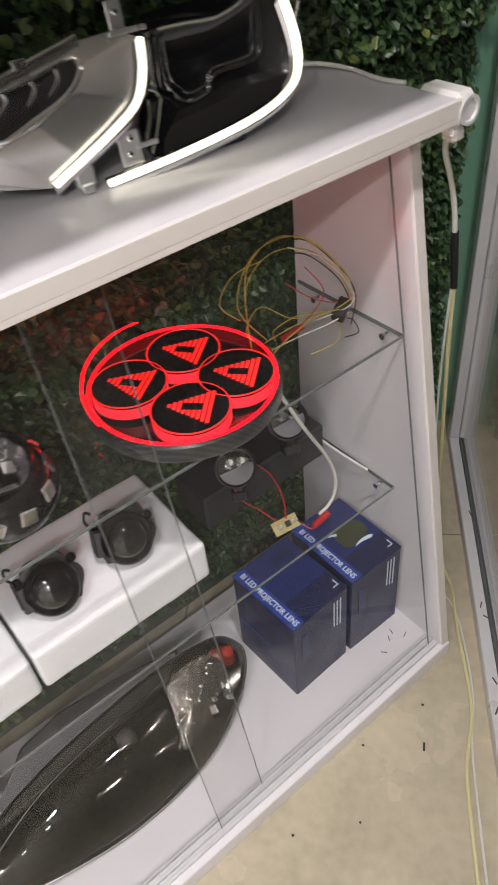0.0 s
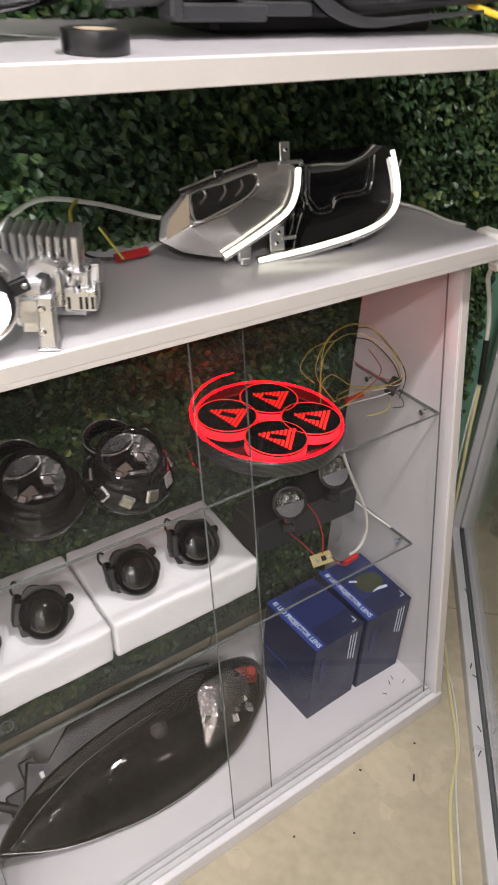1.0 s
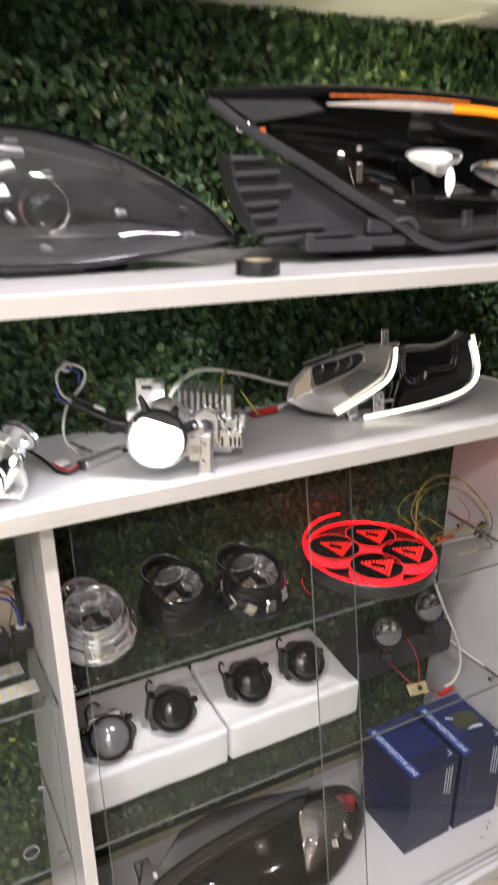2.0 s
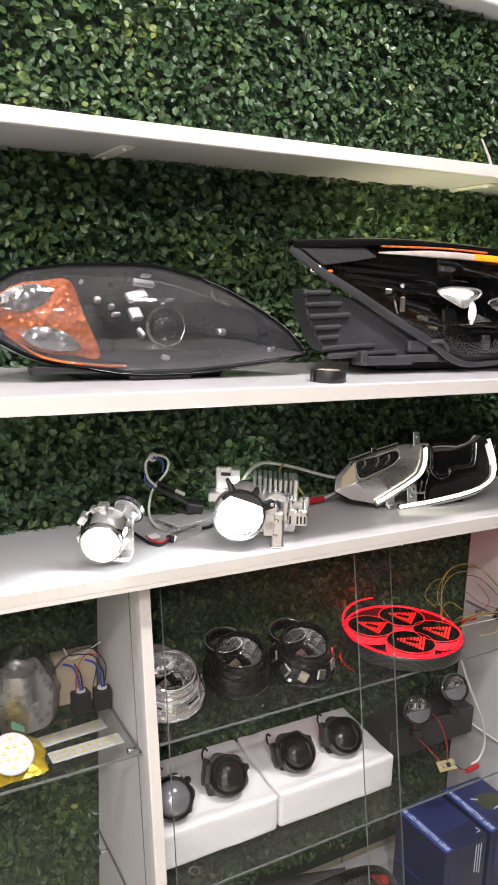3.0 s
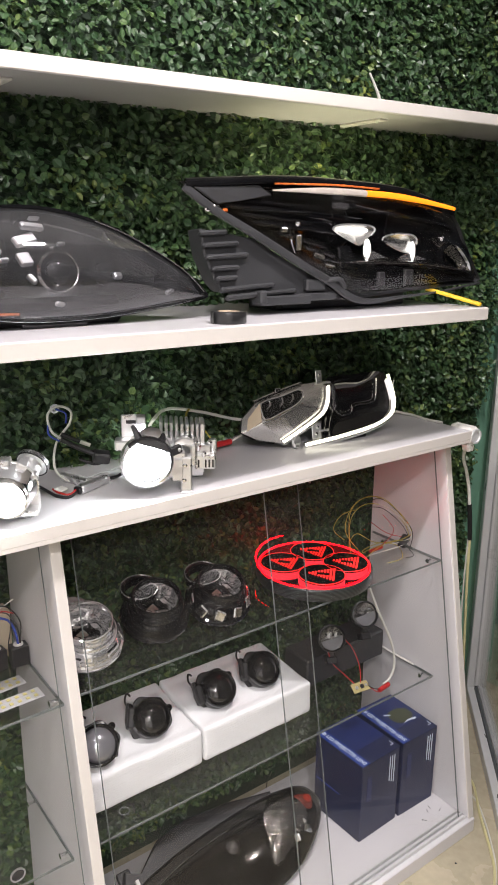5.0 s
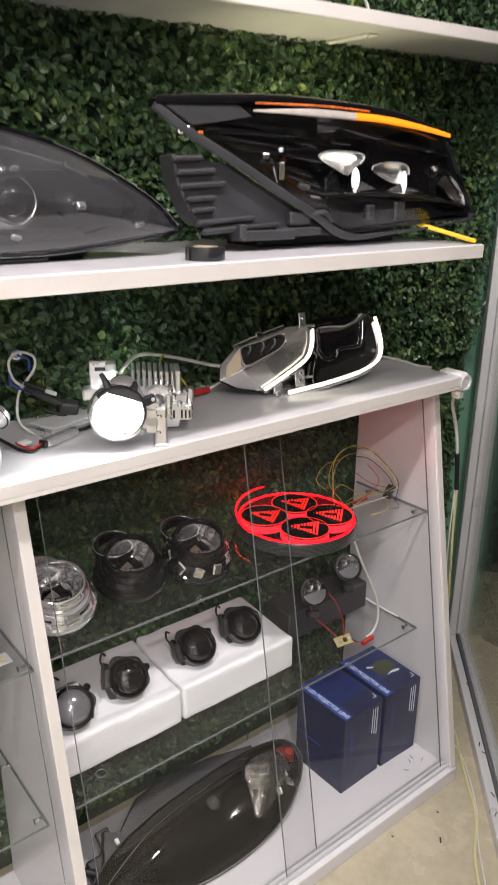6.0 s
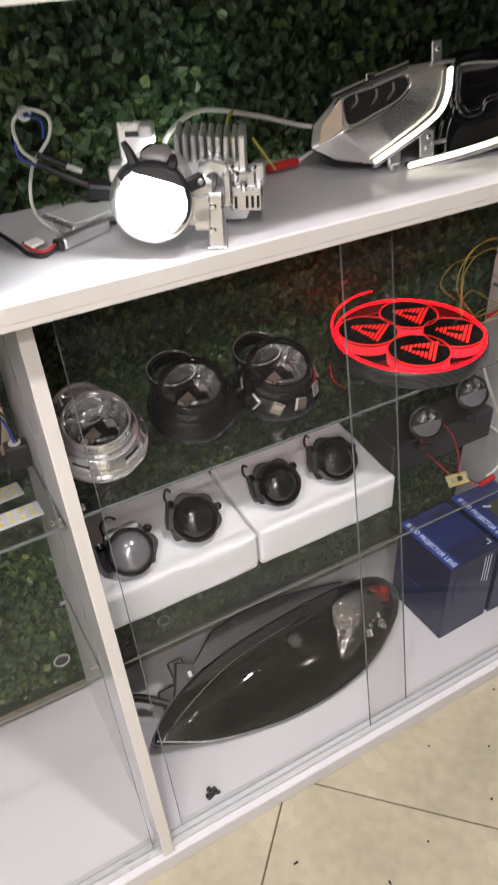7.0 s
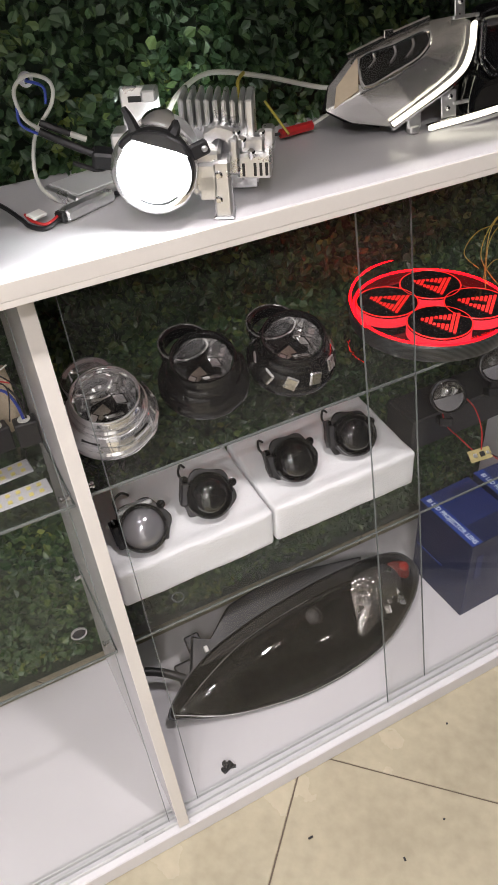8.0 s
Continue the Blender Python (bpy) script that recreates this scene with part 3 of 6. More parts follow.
part("rim", ring_band(OUT_A, 0.0045, -0.012, 0.003), "gloss", hl)
part("inner_bezel", dome([(x * 0.97, y * 0.95 + 0.004) for x, y in OUT_A], -0.035, 5, power=3.0, m=pose(0, 0, -0.004)), "gloss", hl, "gloss black inner bezel")
orange = smooth_outline([(-0.245, 0.105), (-0.214, 0.137), (-0.17, 0.146), (-0.133, 0.147), (-0.115, 0.102), (-0.092, 0.042), (-0.13, 0.044), (-0.175, 0.049), (-0.217, 0.072)], 3)
rf = part("corner_reflector", dome(orange, 0.014, 5, m=pose(0, 0, 0.000)), "orange", hl, "faceted orange corner reflector")
part("facet_patch", dome(smooth_outline([(-0.236, 0.118), (-0.205, 0.138), (-0.160, 0.136), (-0.178, 0.110), (-0.212, 0.104)], 3), 0.006, 3, m=pose(0, 0, 0.013)), "facet", rf, "bright faceted patch")
part("facet_patch", dome(smooth_outline([(-0.205, 0.072), (-0.165, 0.086), (-0.122, 0.054), (-0.172, 0.052)], 3), 0.006, 3, m=pose(0, 0, 0.012)), "facet", rf, "bright faceted patch")
part("marker_strip", tube([(-0.225, 0.075, 0.004), (-0.175, 0.042, 0.006), (-0.10, 0.030, 0.006), (-0.055, 0.028, 0.004)], 0.002, 6), "orange", hl, "thin orange marker line")
for bx, by, w, h, a in ((-0.098, 0.122, 0.010, 0.009, 10), (-0.078, 0.113, 0.009, 0.007, 10), (-0.071, 0.102, 0.014, 0.006, 5), (-0.040, 0.129, 0.034, 0.016, 14), (-0.028, 0.147, 0.036, 0.010, -4), (-0.042, 0.103, 0.020, 0.020, 6), (-0.034, 0.076, 0.008, 0.016, 24), (-0.024, 0.158, 0.018, 0.004, 0), (0.004, 0.040, 0.014, 0.006, -14), (0.098, 0.078, 0.014, 0.010, 0), (0.186, 0.052, 0.016, 0.006, 14), (-0.120, 0.146, 0.006, 0.005, 0), (0.012, 0.124, 0.012, 0.003, 0)):
    part("chrome_block", moved(box(-w / 2, w / 2, -h / 2, h / 2, -0.006, 0.003, 0.002), Matrix.Translation((bx, by, 0.012)) @ pose(0, 0, 0, -32, 14, a)), "cast", hl, "small bright chrome block")
part("lens_arc", tube([(0.018, 0.112, 0.012), (0.030, 0.100, 0.014), (0.034, 0.082, 0.014), (0.026, 0.064, 0.014), (0.010, 0.056, 0.012)], 0.0016, 5, 8), "dullchrome", hl, "bright arc round the projector lens")
projector_eye(Matrix.Translation((0.010, 0.085, -0.014)), 0.030, hl, ring="dullchrome")
projector_eye(Matrix.Translation((0.092, 0.082, -0.016)), 0.024, hl)
part("lens_cover", dome(OUT_A, 0.058, 10, power=2.2), "smokegrey", hl, "smoked glossy lens cover", shadow=False)
# Highlights on the lens edge are built as thin bright bars.
part("edge_highlight", tube([(0.256, 0.046, 0.004), (0.212, 0.033, 0.006), (0.127, 0.0225, 0.007), (0.048, 0.016, 0.007), (-0.05, 0.017, 0.007), (-0.11, 0.026, 0.006)], 0.0011, 6, 6), "chrome", hl, "highlight along the lens edge, built as a thin bright bar")
part("edge_highlight", tube([(0.256, 0.049, 0.004), (0.212, 0.088, 0.006), (0.128, 0.134, 0.007), (0.07, 0.156, 0.007)], 0.0008, 6, 6), "satin", hl, "highlight along the lens edge, built as a thin bright bar")
part("corner_tip", dome(smooth_outline([(0.225, 0.072), (0.254, 0.047), (0.222, 0.036), (0.215, 0.05)], 3), 0.004, 3, m=pose(0, 0, 0.004)), "gloss", hl)

# second headlight: angular, with amber strip
OUT_B = [(-0.359, 0.222), (-0.27, 0.230), (-0.184, 0.235), (-0.047, 0.237), (0.05, 0.234), (0.137, 0.228), (0.22, 0.213), (0.287, 0.192), (0.312, 0.165), (0.326, 0.141), (0.36, 0.09), (0.388, 0.052), (0.375, 0.045), (0.257, 0.037), (0.134, 0.03), (0.05, 0.024), (0.024, 0.023), (-0.005, 0.036), (-0.044, 0.057), (-0.118, 0.094), (-0.207, 0.141), (-0.298, 0.186)]
mb = facing((0.6, 0.14, 1.322), (-0.05, -1, 0.05))
hr = thing("headlight", mb, "angular black car headlight with lit amber strip and grey ribbed housing", "headlight", "headlights on the shelf")
part("housing", join(dome(OUT_B, -0.16, 5, power=3), box(-0.12, 0.22, -0.001, 0.06, -0.17, -0.06, 0.008)), "black", hr)
low = [(-0.318, 0.150), (-0.311, 0.107), (-0.289, 0.061), (-0.272, 0.044), (-0.199, 0.034), (-0.118, 0.028), (0.01, 0.020), (-0.044, 0.05), (-0.118, 0.087), (-0.207, 0.134)]
sidep = part("side_housing", plate(low, 0.045, pose(0, 0, -0.055), 0.003), "grey", hr, "dark grey moulded side housing")
for k, (x0, x1, y) in enumerate(((-0.322, -0.268, 0.156), (-0.316, -0.245, 0.136), (-0.311, -0.225, 0.116), (-0.300, -0.245, 0.096), (-0.292, -0.248, 0.079), (-0.283, -0.17, 0.060), (-0.272, -0.12, 0.046))):
    part("rib", moved(box(x0, x1, -0.004, 0.004, -0.004, 0.012, 0.003), Matrix.Translation((0, y, -0.011)) @ pose(0, 0, 0, -20, 0, 3)), "grey", sidep)
part("mount_foot", join(box(-0.205, -0.09, 0.017, 0.034, -0.03, 0.006, 0.003), box(-0.21, -0.195, 0.02, 0.044, -0.02, 0.012, 0.003), box(-0.12, -0.03, 0.022, 0.036, -0.02, 0.004, 0.002)), "grey", hr, "grey moulded mounting foot")
part("mount_clip", join(box(-0.10, -0.055, 0.040, 0.062, -0.012, 0.004, 0.003), tube([(-0.06, 0.056, 0.004), (-0.03, 0.060, 0.010), (-0.012, 0.044, 0.006)], 0.005, 4)), "grey", hr, "grey plastic clip")
band = tube([(-0.352, 0.215, 0.002), (-0.298, 0.180, 0.004), (-0.207, 0.136, 0.005), (-0.118, 0.090, 0.006), (-0.044, 0.054, 0.006), (0.0, 0.028, 0.006), (0.05, 0.016, 0.006), (0.134, 0.021, 0.005), (0.257, 0.029, 0.004), (0.385, 0.044, 0.002)], 0.0078, 8, 8, flat=0.5, ends=lambda t: 1.0 if t < 0.55 else max(0.3, 1.0 - (t - 0.55) * 2.4))
part("seal_frame", band, "grey", hr, "grey seal frame along the lens edge")
part("inner_bezel", dome([(x * 0.965 + 0.004, (y - 0.13) * 0.93 + 0.132) for x, y in OUT_B], -0.05, 5, power=2.5, m=pose(0, 0, -0.004)), "gloss", hr, "gloss black inner bezel")
part("brow", tube([(-0.35, 0.220, 0.004), (-0.184, 0.232, 0.010), (-0.047, 0.233, 0.014), (0.137, 0.224, 0.012), (0.285, 0.190, 0.006)], 0.007, 8, 8, flat=0.6), "gloss", hr)
part("white_strip", tube([(-0.182, 0.214, 0.012), (-0.10, 0.2165, 0.016), (-0.022, 0.217, 0.018), (0.03, 0.216, 0.018)], 0.0062, 8, 8, flat=0.5, ends=lambda t: 0.18 + 0.82 * min(1, t * 2.2)), "palestrip", hr, "unlit pale strip")
part("amber_strip", tube([(0.028, 0.2165, 0.018), (0.10, 0.2145, 0.018), (0.19, 0.207, 0.016), (0.282, 0.196, 0.012)], 0.0058, 8, 8, flat=0.5, ends=lambda t: min(1, 1.35 - 0.75 * t)), "amber", hr, "lit amber strip")
part("red_line", tube([(-0.18, 0.2245, 0.016), (-0.047, 0.2275, 0.020), (0.06, 0.2255, 0.020)], 0.0018, 6), "orange", hr, "thin orange-red edge line")
part("marker", box(-0.315, -0.285, 0.176, 0.186, 0.0, 0.006, 0.002), "dullchrome", hr, "small side marker")
part("marker", box(-0.28, -0.27, 0.175, 0.182, 0.0, 0.006, 0.002), "orange", hr, "small orange marker")
for k, (x0, x1, y0, y1, a) in enumerate(((-0.27, -0.06, 0.190, 0.197, -3), (-0.24, 0.02, 0.172, 0.178, -4), (0.02, 0.30, 0.176, 0.181, -8), (-0.20, -0.02, 0.150, 0.157, -6), (0.0, 0.36, 0.080, 0.085, -5), (0.02, 0.37, 0.052, 0.058, -1))):
    part("bezel_fin", moved(box(-(x1 - x0) / 2, (x1 - x0) / 2, -(y1 - y0) / 2, (y1 - y0) / 2, -0.012, 0.012, 0.002), Matrix.Translation(((x0 + x1) / 2, (y0 + y1) / 2, -0.012)) @ pose(0, 0, 0, 0, 0, a)), "gloss", hr)


def led_cup(pts, oval, wedge, z):
    """Open reflector: a bright sloping roof, a tall lit oval at its end and a lit floor wedge."""
    c = part("led_reflector", dome(pts, -0.010, 4, m=pose(0, 0, z + 0.002), power=1.5), "satin", hr, "bright chrome reflector cup")
    ox, oy, rx, ry = oval
    part("led_face", dome([(ox + rx * math.cos(a), oy + ry * math.sin(a)) for a in np.linspace(0, 2 * math.pi, 24, endpoint=False)], 0.003, 3, m=pose(0, 0, z + 0.004)), "ledface", c, "lit white oval face", shadow=False)
    part("floor_wedge", plate(wedge, 0.002, pose(0, 0, z + 0.003), 0.0004), "satin", c, "bright floor of the reflector")
    part("roof_rim", tube([(x, y, z + 0.003) for x, y in pts[:len(pts) // 2 + 2]], 0.0016, 2, 6), "cast", c, "bright reflector rim")


led_cup(smooth_outline([(-0.038, 0.150), (-0.016, 0.160), (0.048, 0.160), (0.068, 0.152), (0.050, 0.136), (0.030, 0.122), (0.004, 0.130)], 3), (0.047, 0.114, 0.010, 0.021), [(0.036, 0.100), (0.062, 0.112), (0.098, 0.099), (0.050, 0.095)], 0.0)
part("led_face", plate(smooth_outline([(-0.026, 0.150), (-0.012, 0.156), (0.040, 0.155), (0.046, 0.147), (0.016, 0.143), (-0.006, 0.145)], 3), 0.002, pose(0, 0, 0.003), 0.0004), "ledface", hr, "lit white reflector face", shadow=False)
led_cup(smooth_outline([(0.088, 0.132), (0.114, 0.144), (0.166, 0.144), (0.184, 0.132), (0.172, 0.112), (0.140, 0.110)], 3), (0.170, 0.110, 0.0085, 0.021), [(0.128, 0.096), (0.156, 0.108), (0.214, 0.095), (0.150, 0.092)], 0.0)
part("visor_fin", plate([(-0.02, 0.120), (0.01, 0.124), (0.026, 0.094), (0.006, 0.050), (-0.012, 0.060)], 0.010, pose(0, 0, -0.012), 0.003), "gloss", hr, "gloss black step beside the reflector")
part("lower_panel", dome(smooth_outline([(0.03, 0.086), (0.20, 0.084), (0.345, 0.064), (0.352, 0.050), (0.20, 0.040), (0.05, 0.036)], 3), 0.012, 4, m=pose(0, 0, -0.010)), "gloss", hr, "gloss black lower panel")
part("corner_panel", plate([(-0.335, 0.214), (-0.205, 0.222), (-0.178, 0.206), (-0.240, 0.196), (-0.290, 0.188)], 0.006, pose(0, 0, 0.0), 0.002), "grey", hr, "matte dark corner panel")
part("corner_ring", ring_band([(0.300 + 0.040 * math.cos(a), 0.098 + 0.030 * math.sin(a)) for a in np.linspace(0, 2 * math.pi, 28, endpoint=False)], 0.004, -0.010, 0.004), "gloss", hr, "gloss black ring in the lamp corner")
part("step_rail", tube([(0.020, 0.090, 0.006), (0.110, 0.0905, 0.010), (0.230, 0.084, 0.010), (0.345, 0.068, 0.002)], 0.0030, 6, 8, flat=0.7), "dullchrome", hr, "polished step rail under the reflectors")
for x0, x1, y, a in ((-0.262, -0.09, 0.183, -3), (-0.240, -0.08, 0.168, -5), (-0.215, -0.09, 0.156, -5), (-0.16, -0.05, 0.132, -12), (-0.10, -0.03, 0.112, -14), (-0.08, -0.02, 0.098, -10)):
    part("bezel_louvre", moved(box(-(x1 - x0) / 2, (x1 - x0) / 2, -0.0032, 0.0032, -0.010, 0.006, 0.0016), Matrix.Translation(((x0 + x1) / 2, y, -0.004)) @ pose(0, 0, 0, 30, 0, a)), "gloss", hr)
for x, y, w, h, a in ((-0.118, 0.128, 0.010, 0.030, 8), (-0.070, 0.104, 0.022, 0.008, -18), (-0.045, 0.086, 0.020, 0.006, -10), (-0.150, 0.150, 0.012, 0.010, 0), (-0.300, 0.186, 0.014, 0.008, -20)):
    part("inner_clip", moved(box(-w / 2, w / 2, -h / 2, h / 2, -0.006, 0.006, 0.0016), Matrix.Translation((x, y, 0.0)) @ pose(0, 0, 0, 20, -20, a)), "dullchrome", hr, "small metallic clip behind the lens")
part("lower_block", box(0.150, 0.176, 0.044, 0.076, -0.008, 0.006, 0.003), "black", hr)
part("lower_block", box(0.080, 0.098, 0.046, 0.072, -0.008, 0.005, 0.003), "black", hr)
# Added and out of view: a glowing bar, and a baffle below it.
part("fill_bar", moved(box(-0.10, 0.22, -0.006, 0.006, -0.004, 0.004, 0.003), pose(0.0, 0.206, -0.130)), "hedgefill", hr, "added warm fill bar hidden behind the housing, brightens the hedge", shadow=False)
part("fill_baffle", moved(box(-0.12, 0.24, -0.010, -0.0065, -0.012, 0.050, 0.002), pose(0.0, 0.206, -0.130)), "black", hr, "added black baffle that keeps the fill light off below")
part("led_reflector", dome(smooth_outline([(0.225, 0.135), (0.27, 0.138), (0.30, 0.12), (0.353, 0.072), (0.327, 0.075), (0.28, 0.105)], 3), -0.02, 4, m=pose(0, 0, -0.002)), "dullchrome", hr, "bright chrome reflector cup")
# Chrome trim and reflector arc, plus thin bars imitating highlights on the fins.
for pts, r in (([(-0.02, 0.092, 0.004), (0.10, 0.090, 0.006), (0.22, 0.084, 0.006), (0.345, 0.066, 0.0)], 0.0016), ([(-0.24, 0.181, 0.0), (-0.10, 0.180, 0.004), (0.03, 0.172, 0.006)], 0.0011), ([(0.03, 0.183, 0.008), (0.16, 0.178, 0.008), (0.29, 0.160, 0.004)], 0.0013), ([(-0.12, 0.160, 0.0), (-0.06, 0.164, 0.002), (-0.04, 0.160, 0.002)], 0.0016), ([(0.06, 0.045, 0.004), (0.20, 0.047, 0.006), (0.36, 0.056, 0.0)], 0.0010), ([(0.258, 0.137, 0.002), (0.300, 0.124, 0.004), (0.335, 0.096, 0.003), (0.352, 0.072, 0.0)], 0.0058), ([(-0.135, 0.148, -0.004), (-0.128, 0.125, -0.004), (-0.122, 0.110, -0.004)], 0.0020)):
    part("chrome_line", tube(pts, r, 6, 6), "chrome", hr, "thin chrome bar, as trim line and as built-in fin highlight")
part("chrome_tip", dome(ngon_disc(0.006, 12), 0.006, 3, m=pose(-0.118, 0.160, 0.0)), "chrome", hr, "small bright tip")
part("lens_cover", dome(OUT_B, 0.030, 7, power=2.6), "plainlens", hr, "clear glossy lens cover", shadow=False)

# loose items on the shelf
tp = thing("tape_roll", pose(0.279, 0.083, 1.3225), "roll of black insulating tape lying flat, loose end", "tape roll")
part("tape", lathe([(0.019, 0), (0.029, 0), (0.0295, 0.001), (0.0295, 0.018), (0.029, 0.019), (0.019, 0.019)], 40, closed=True), "tape", tp)
part("core", lathe([(0.0175, 0.0005), (0.019, 0.0005), (0.019, 0.0185), (0.0175, 0.0185)], 40, closed=True), "card", tp, "brown card core")
part("loose_end", moved(box(-0.0005, 0.0005, -0.009, 0.0, 0.001, 0.018, 0), pose(-0.0295, 0.003, 0, 0, 0, -20)), "tape", tp)
st = solid("strap", moved(plate([(0, -0.010), (0.116, -0.011), (0.120, -0.007), (0.120, 0.007), (0.116, 0.011), (0, 0.010)], 0.007, None, 0.0015), pose(0.838, 0.150, 1.3535, 0, 14.6, -58)), "yellow", "bright yellow plastic strap leaning under the headlight", "strap")

# ---- lamps and wiring on the cabinet top ----
TOP = 1.0272


# finned projector lamp
mp = facing((0.149, 0.130, 1.0950), (-0.50, -0.86, -0.02)) @ Matrix.Scale(0.905, 4)
pl = thing("projector_lamp", mp, "lit projector lamp with cast aluminium bracket and finned heat sink", "lamp", "projector lamps")
part("lens", lathe([(0.0345, -0.006), (0.0325, 0.004), (0.024, 0.011), (0.012, 0.017), (0, 0.018)], 40), "whiteglow", pl, "glowing white glass lens", shadow=False)
part("bezel", lathe([(0.036, -0.036), (0.0485, -0.034), (0.0505, -0.024), (0.0500, -0.020), (0.0508, -0.016), (0.0495, -0.008), (0.046, -0.003), (0.041, -0.0005), (0.0365, -0.003), (0.0355, -0.010)], 56, pose(-0.003, -0.004, 0), closed=True), "cupchrome", pl, "polished glass-like bezel ring")
for k in range(14):
    a = radians(150 + 4.6 * k)
    part("bezel_rib", tube([(-0.003 + 0.041 * math.cos(a), -0.004 + 0.041 * math.sin(a), 0.0005), (-0.003 + 0.0498 * math.cos(a), -0.004 + 0.0498 * math.sin(a), -0.0085)], 0.0009, 1, 5), "plainlens", pl, "fine moulded rib")
shroud = [(0.0425 * math.cos(a), 0.0425 * math.sin(a) + 0.001, 0.000) for a in np.linspace(radians(-40), radians(138), 15)]
part("shroud", tube(shroud, 0.0062, 4, 8, flat=1.5, ends=lambda t: 0.35 + 0.65 * min(1, t * 2.2)), "black", pl, "black plastic shroud over the lens")
part("visor", plate([(0.0345 * x, 0.0345 * y) for x, y in ((-0.62, 1.16), (-0.20, 1.02), (0.30, 0.97), (0.70, 0.84), (1.04, 0.60), (1.26, 0.50), (1.06, 1.0), (0.5, 1.32), (-0.1, 1.40), (-0.5, 1.36))], 0.008, pose(0, 0, 0.005), 0.002), "black", pl, "black visor plate across the top of the lens")
part("shroud_foot", tube([(0.036 * math.cos(a), 0.036 * math.sin(a), 0.003) for a in np.linspace(radians(235), radians(310), 8)], 0.0022, 3, 6), "black", pl, "black lower lip of the shroud")
for a, ln, w in ((110, 0.024, 0.0075), (58, 0.012, 0.0085)):
    c, sn = math.cos(radians(a)), math.sin(radians(a))
    part("shroud_horn", tube([(0.043 * c, 0.043 * sn, -0.002), ((0.047 + ln * 0.5) * c, (0.047 + ln * 0.5) * sn, -0.006), ((0.047 + ln) * c - 0.003, (0.047 + ln) * sn, -0.012)], w, 4, 6, ends=lambda t: 1 - 0.55 * t), "black", pl, "black plastic horn")
lug = part("shroud_lug", moved(box(0.0, 0.022, -0.008, 0.008, -0.007, 0.004, 0.002), Matrix.Translation((0.042, 0.016, -0.006)) @ pose(0, 0, 0, 0, 20, 18)), "black", pl, "black plastic lug")
part("screw", lathe([(0, 0.003), (0.002, 0.003), (0.0036, 0.001), (0.0036, 0)], 12, Matrix.Translation((0.058, 0.021, -0.007)) @ pose(0, 0, 0, 0, 20, 0)), "cast", lug)
part("top_cap", dome(ngon_disc(0.019, 20), 0.006, 4, m=Matrix.Translation((0.006, 0.047, -0.030)) @ pose(0, 0, 0, -62, 0, 0)), "chrome", pl, "bright cap on the barrel")
part("barrel", lathe([(0.030, -0.095), (0.042, -0.08), (0.046, -0.035), (0.038, -0.032)], 36), "cast", pl)
body = part("bracket_body", join(box(0.034, 0.072, -0.046, 0.006, -0.088, -0.040, 0.004), box(0.040, 0.066, -0.040, -0.006, -0.044, -0.034, 0.003)), "cast", pl, "cast aluminium mounting bracket")
part("foot_plate", join(box(0.060, 0.082, -0.073, -0.004, -0.066, -0.036, 0.003), box(0.044, 0.064, -0.050, -0.020, -0.040, -0.034, 0.002)), "cast", body)
arch = [(0.046, -0.004), (0.050, 0.018), (0.066, 0.026), (0.086, 0.020), (0.092, -0.006), (0.082, -0.008), (0.078, 0.010), (0.066, 0.014), (0.058, 0.008), (0.056, -0.006)]
part("bracket_arch", plate(arch, 0.022, pose(0, 0, -0.092), 0.002), "cast", body, "arched cast bracket with an opening")
for q in ((0.088, 0.130, -0.040, -0.010, -0.112, -0.070), (0.092, 0.122, -0.012, 0.006, -0.108, -0.080), (0.080, 0.092, -0.030, 0.012, -0.078, -0.060), (0.118, 0.134, -0.016, 0.010, -0.122, -0.098)):
    part("bracket_arm", box(*q, 0.003), "cast", body)
for q in ((0.096, 0.004, -0.074), (0.106, -0.010, -0.072), (0.118, 0.006, -0.092), (0.090, 0.014, -0.070)):
    part("stud", lathe([(0, 0.007), (0.003, 0.007), (0.0048, 0.005), (0.0048, -0.006), (0, -0.006)], 14, pose(*q, -60, 10, 0)), "chrome", body, "small bright stud")
for sx, sy in ((0.068, -0.020), (0.066, -0.050)):
    part("screw", lathe([(0, 0.004), (0.003, 0.004), (0.005, 0.002), (0.005, 0.0)], 12, pose(sx, sy, -0.0362)), "chrome", body)
for sx in (0.094, 0.108, 0.115, 0.122):
    part("slot", box(sx, sx + 0.0035, -0.036, -0.020, -0.0712, -0.0694, 0.0004), "black", body, "dark slot")
lb = part("left_bracket", join(box(-0.054, -0.006, 0.014, 0.060, -0.128, -0.121, 0.002), box(-0.066, -0.014, -0.004, 0.016, -0.122, -0.086, 0.003), box(-0.024, -0.006, 0.046, 0.060, -0.128, -0.100, 0.002)), "cast", pl, "cast aluminium left bracket")
part("slot", box(-0.044, -0.024, 0.042, 0.049, -0.1212, -0.1200, 0.0004), "black", lb, "dark slot")
sink = part("heat_sink", join(box(0.020, 0.108, -0.030, 0.018, -0.150, -0.098, 0.002), box(0.100, 0.110, -0.030, 0.046, -0.150, -0.092, 0.002)), "cast", pl, "finned aluminium heat sink")
for k in range(8):
    x0 = 0.021 + k * 0.0102
    part("fin", box(x0, x0 + 0.0062, 0.014, 0.052 - 0.0008 * k, -0.150, -0.088, 0.0022), "cast", sink)
part("foot", join(box(0.058, 0.084, -0.0745, -0.072, -0.070, -0.034, 0.001), box(0.03, 0.11, -0.0745, -0.030, -0.150, -0.130, 0.002)), "cast", pl)

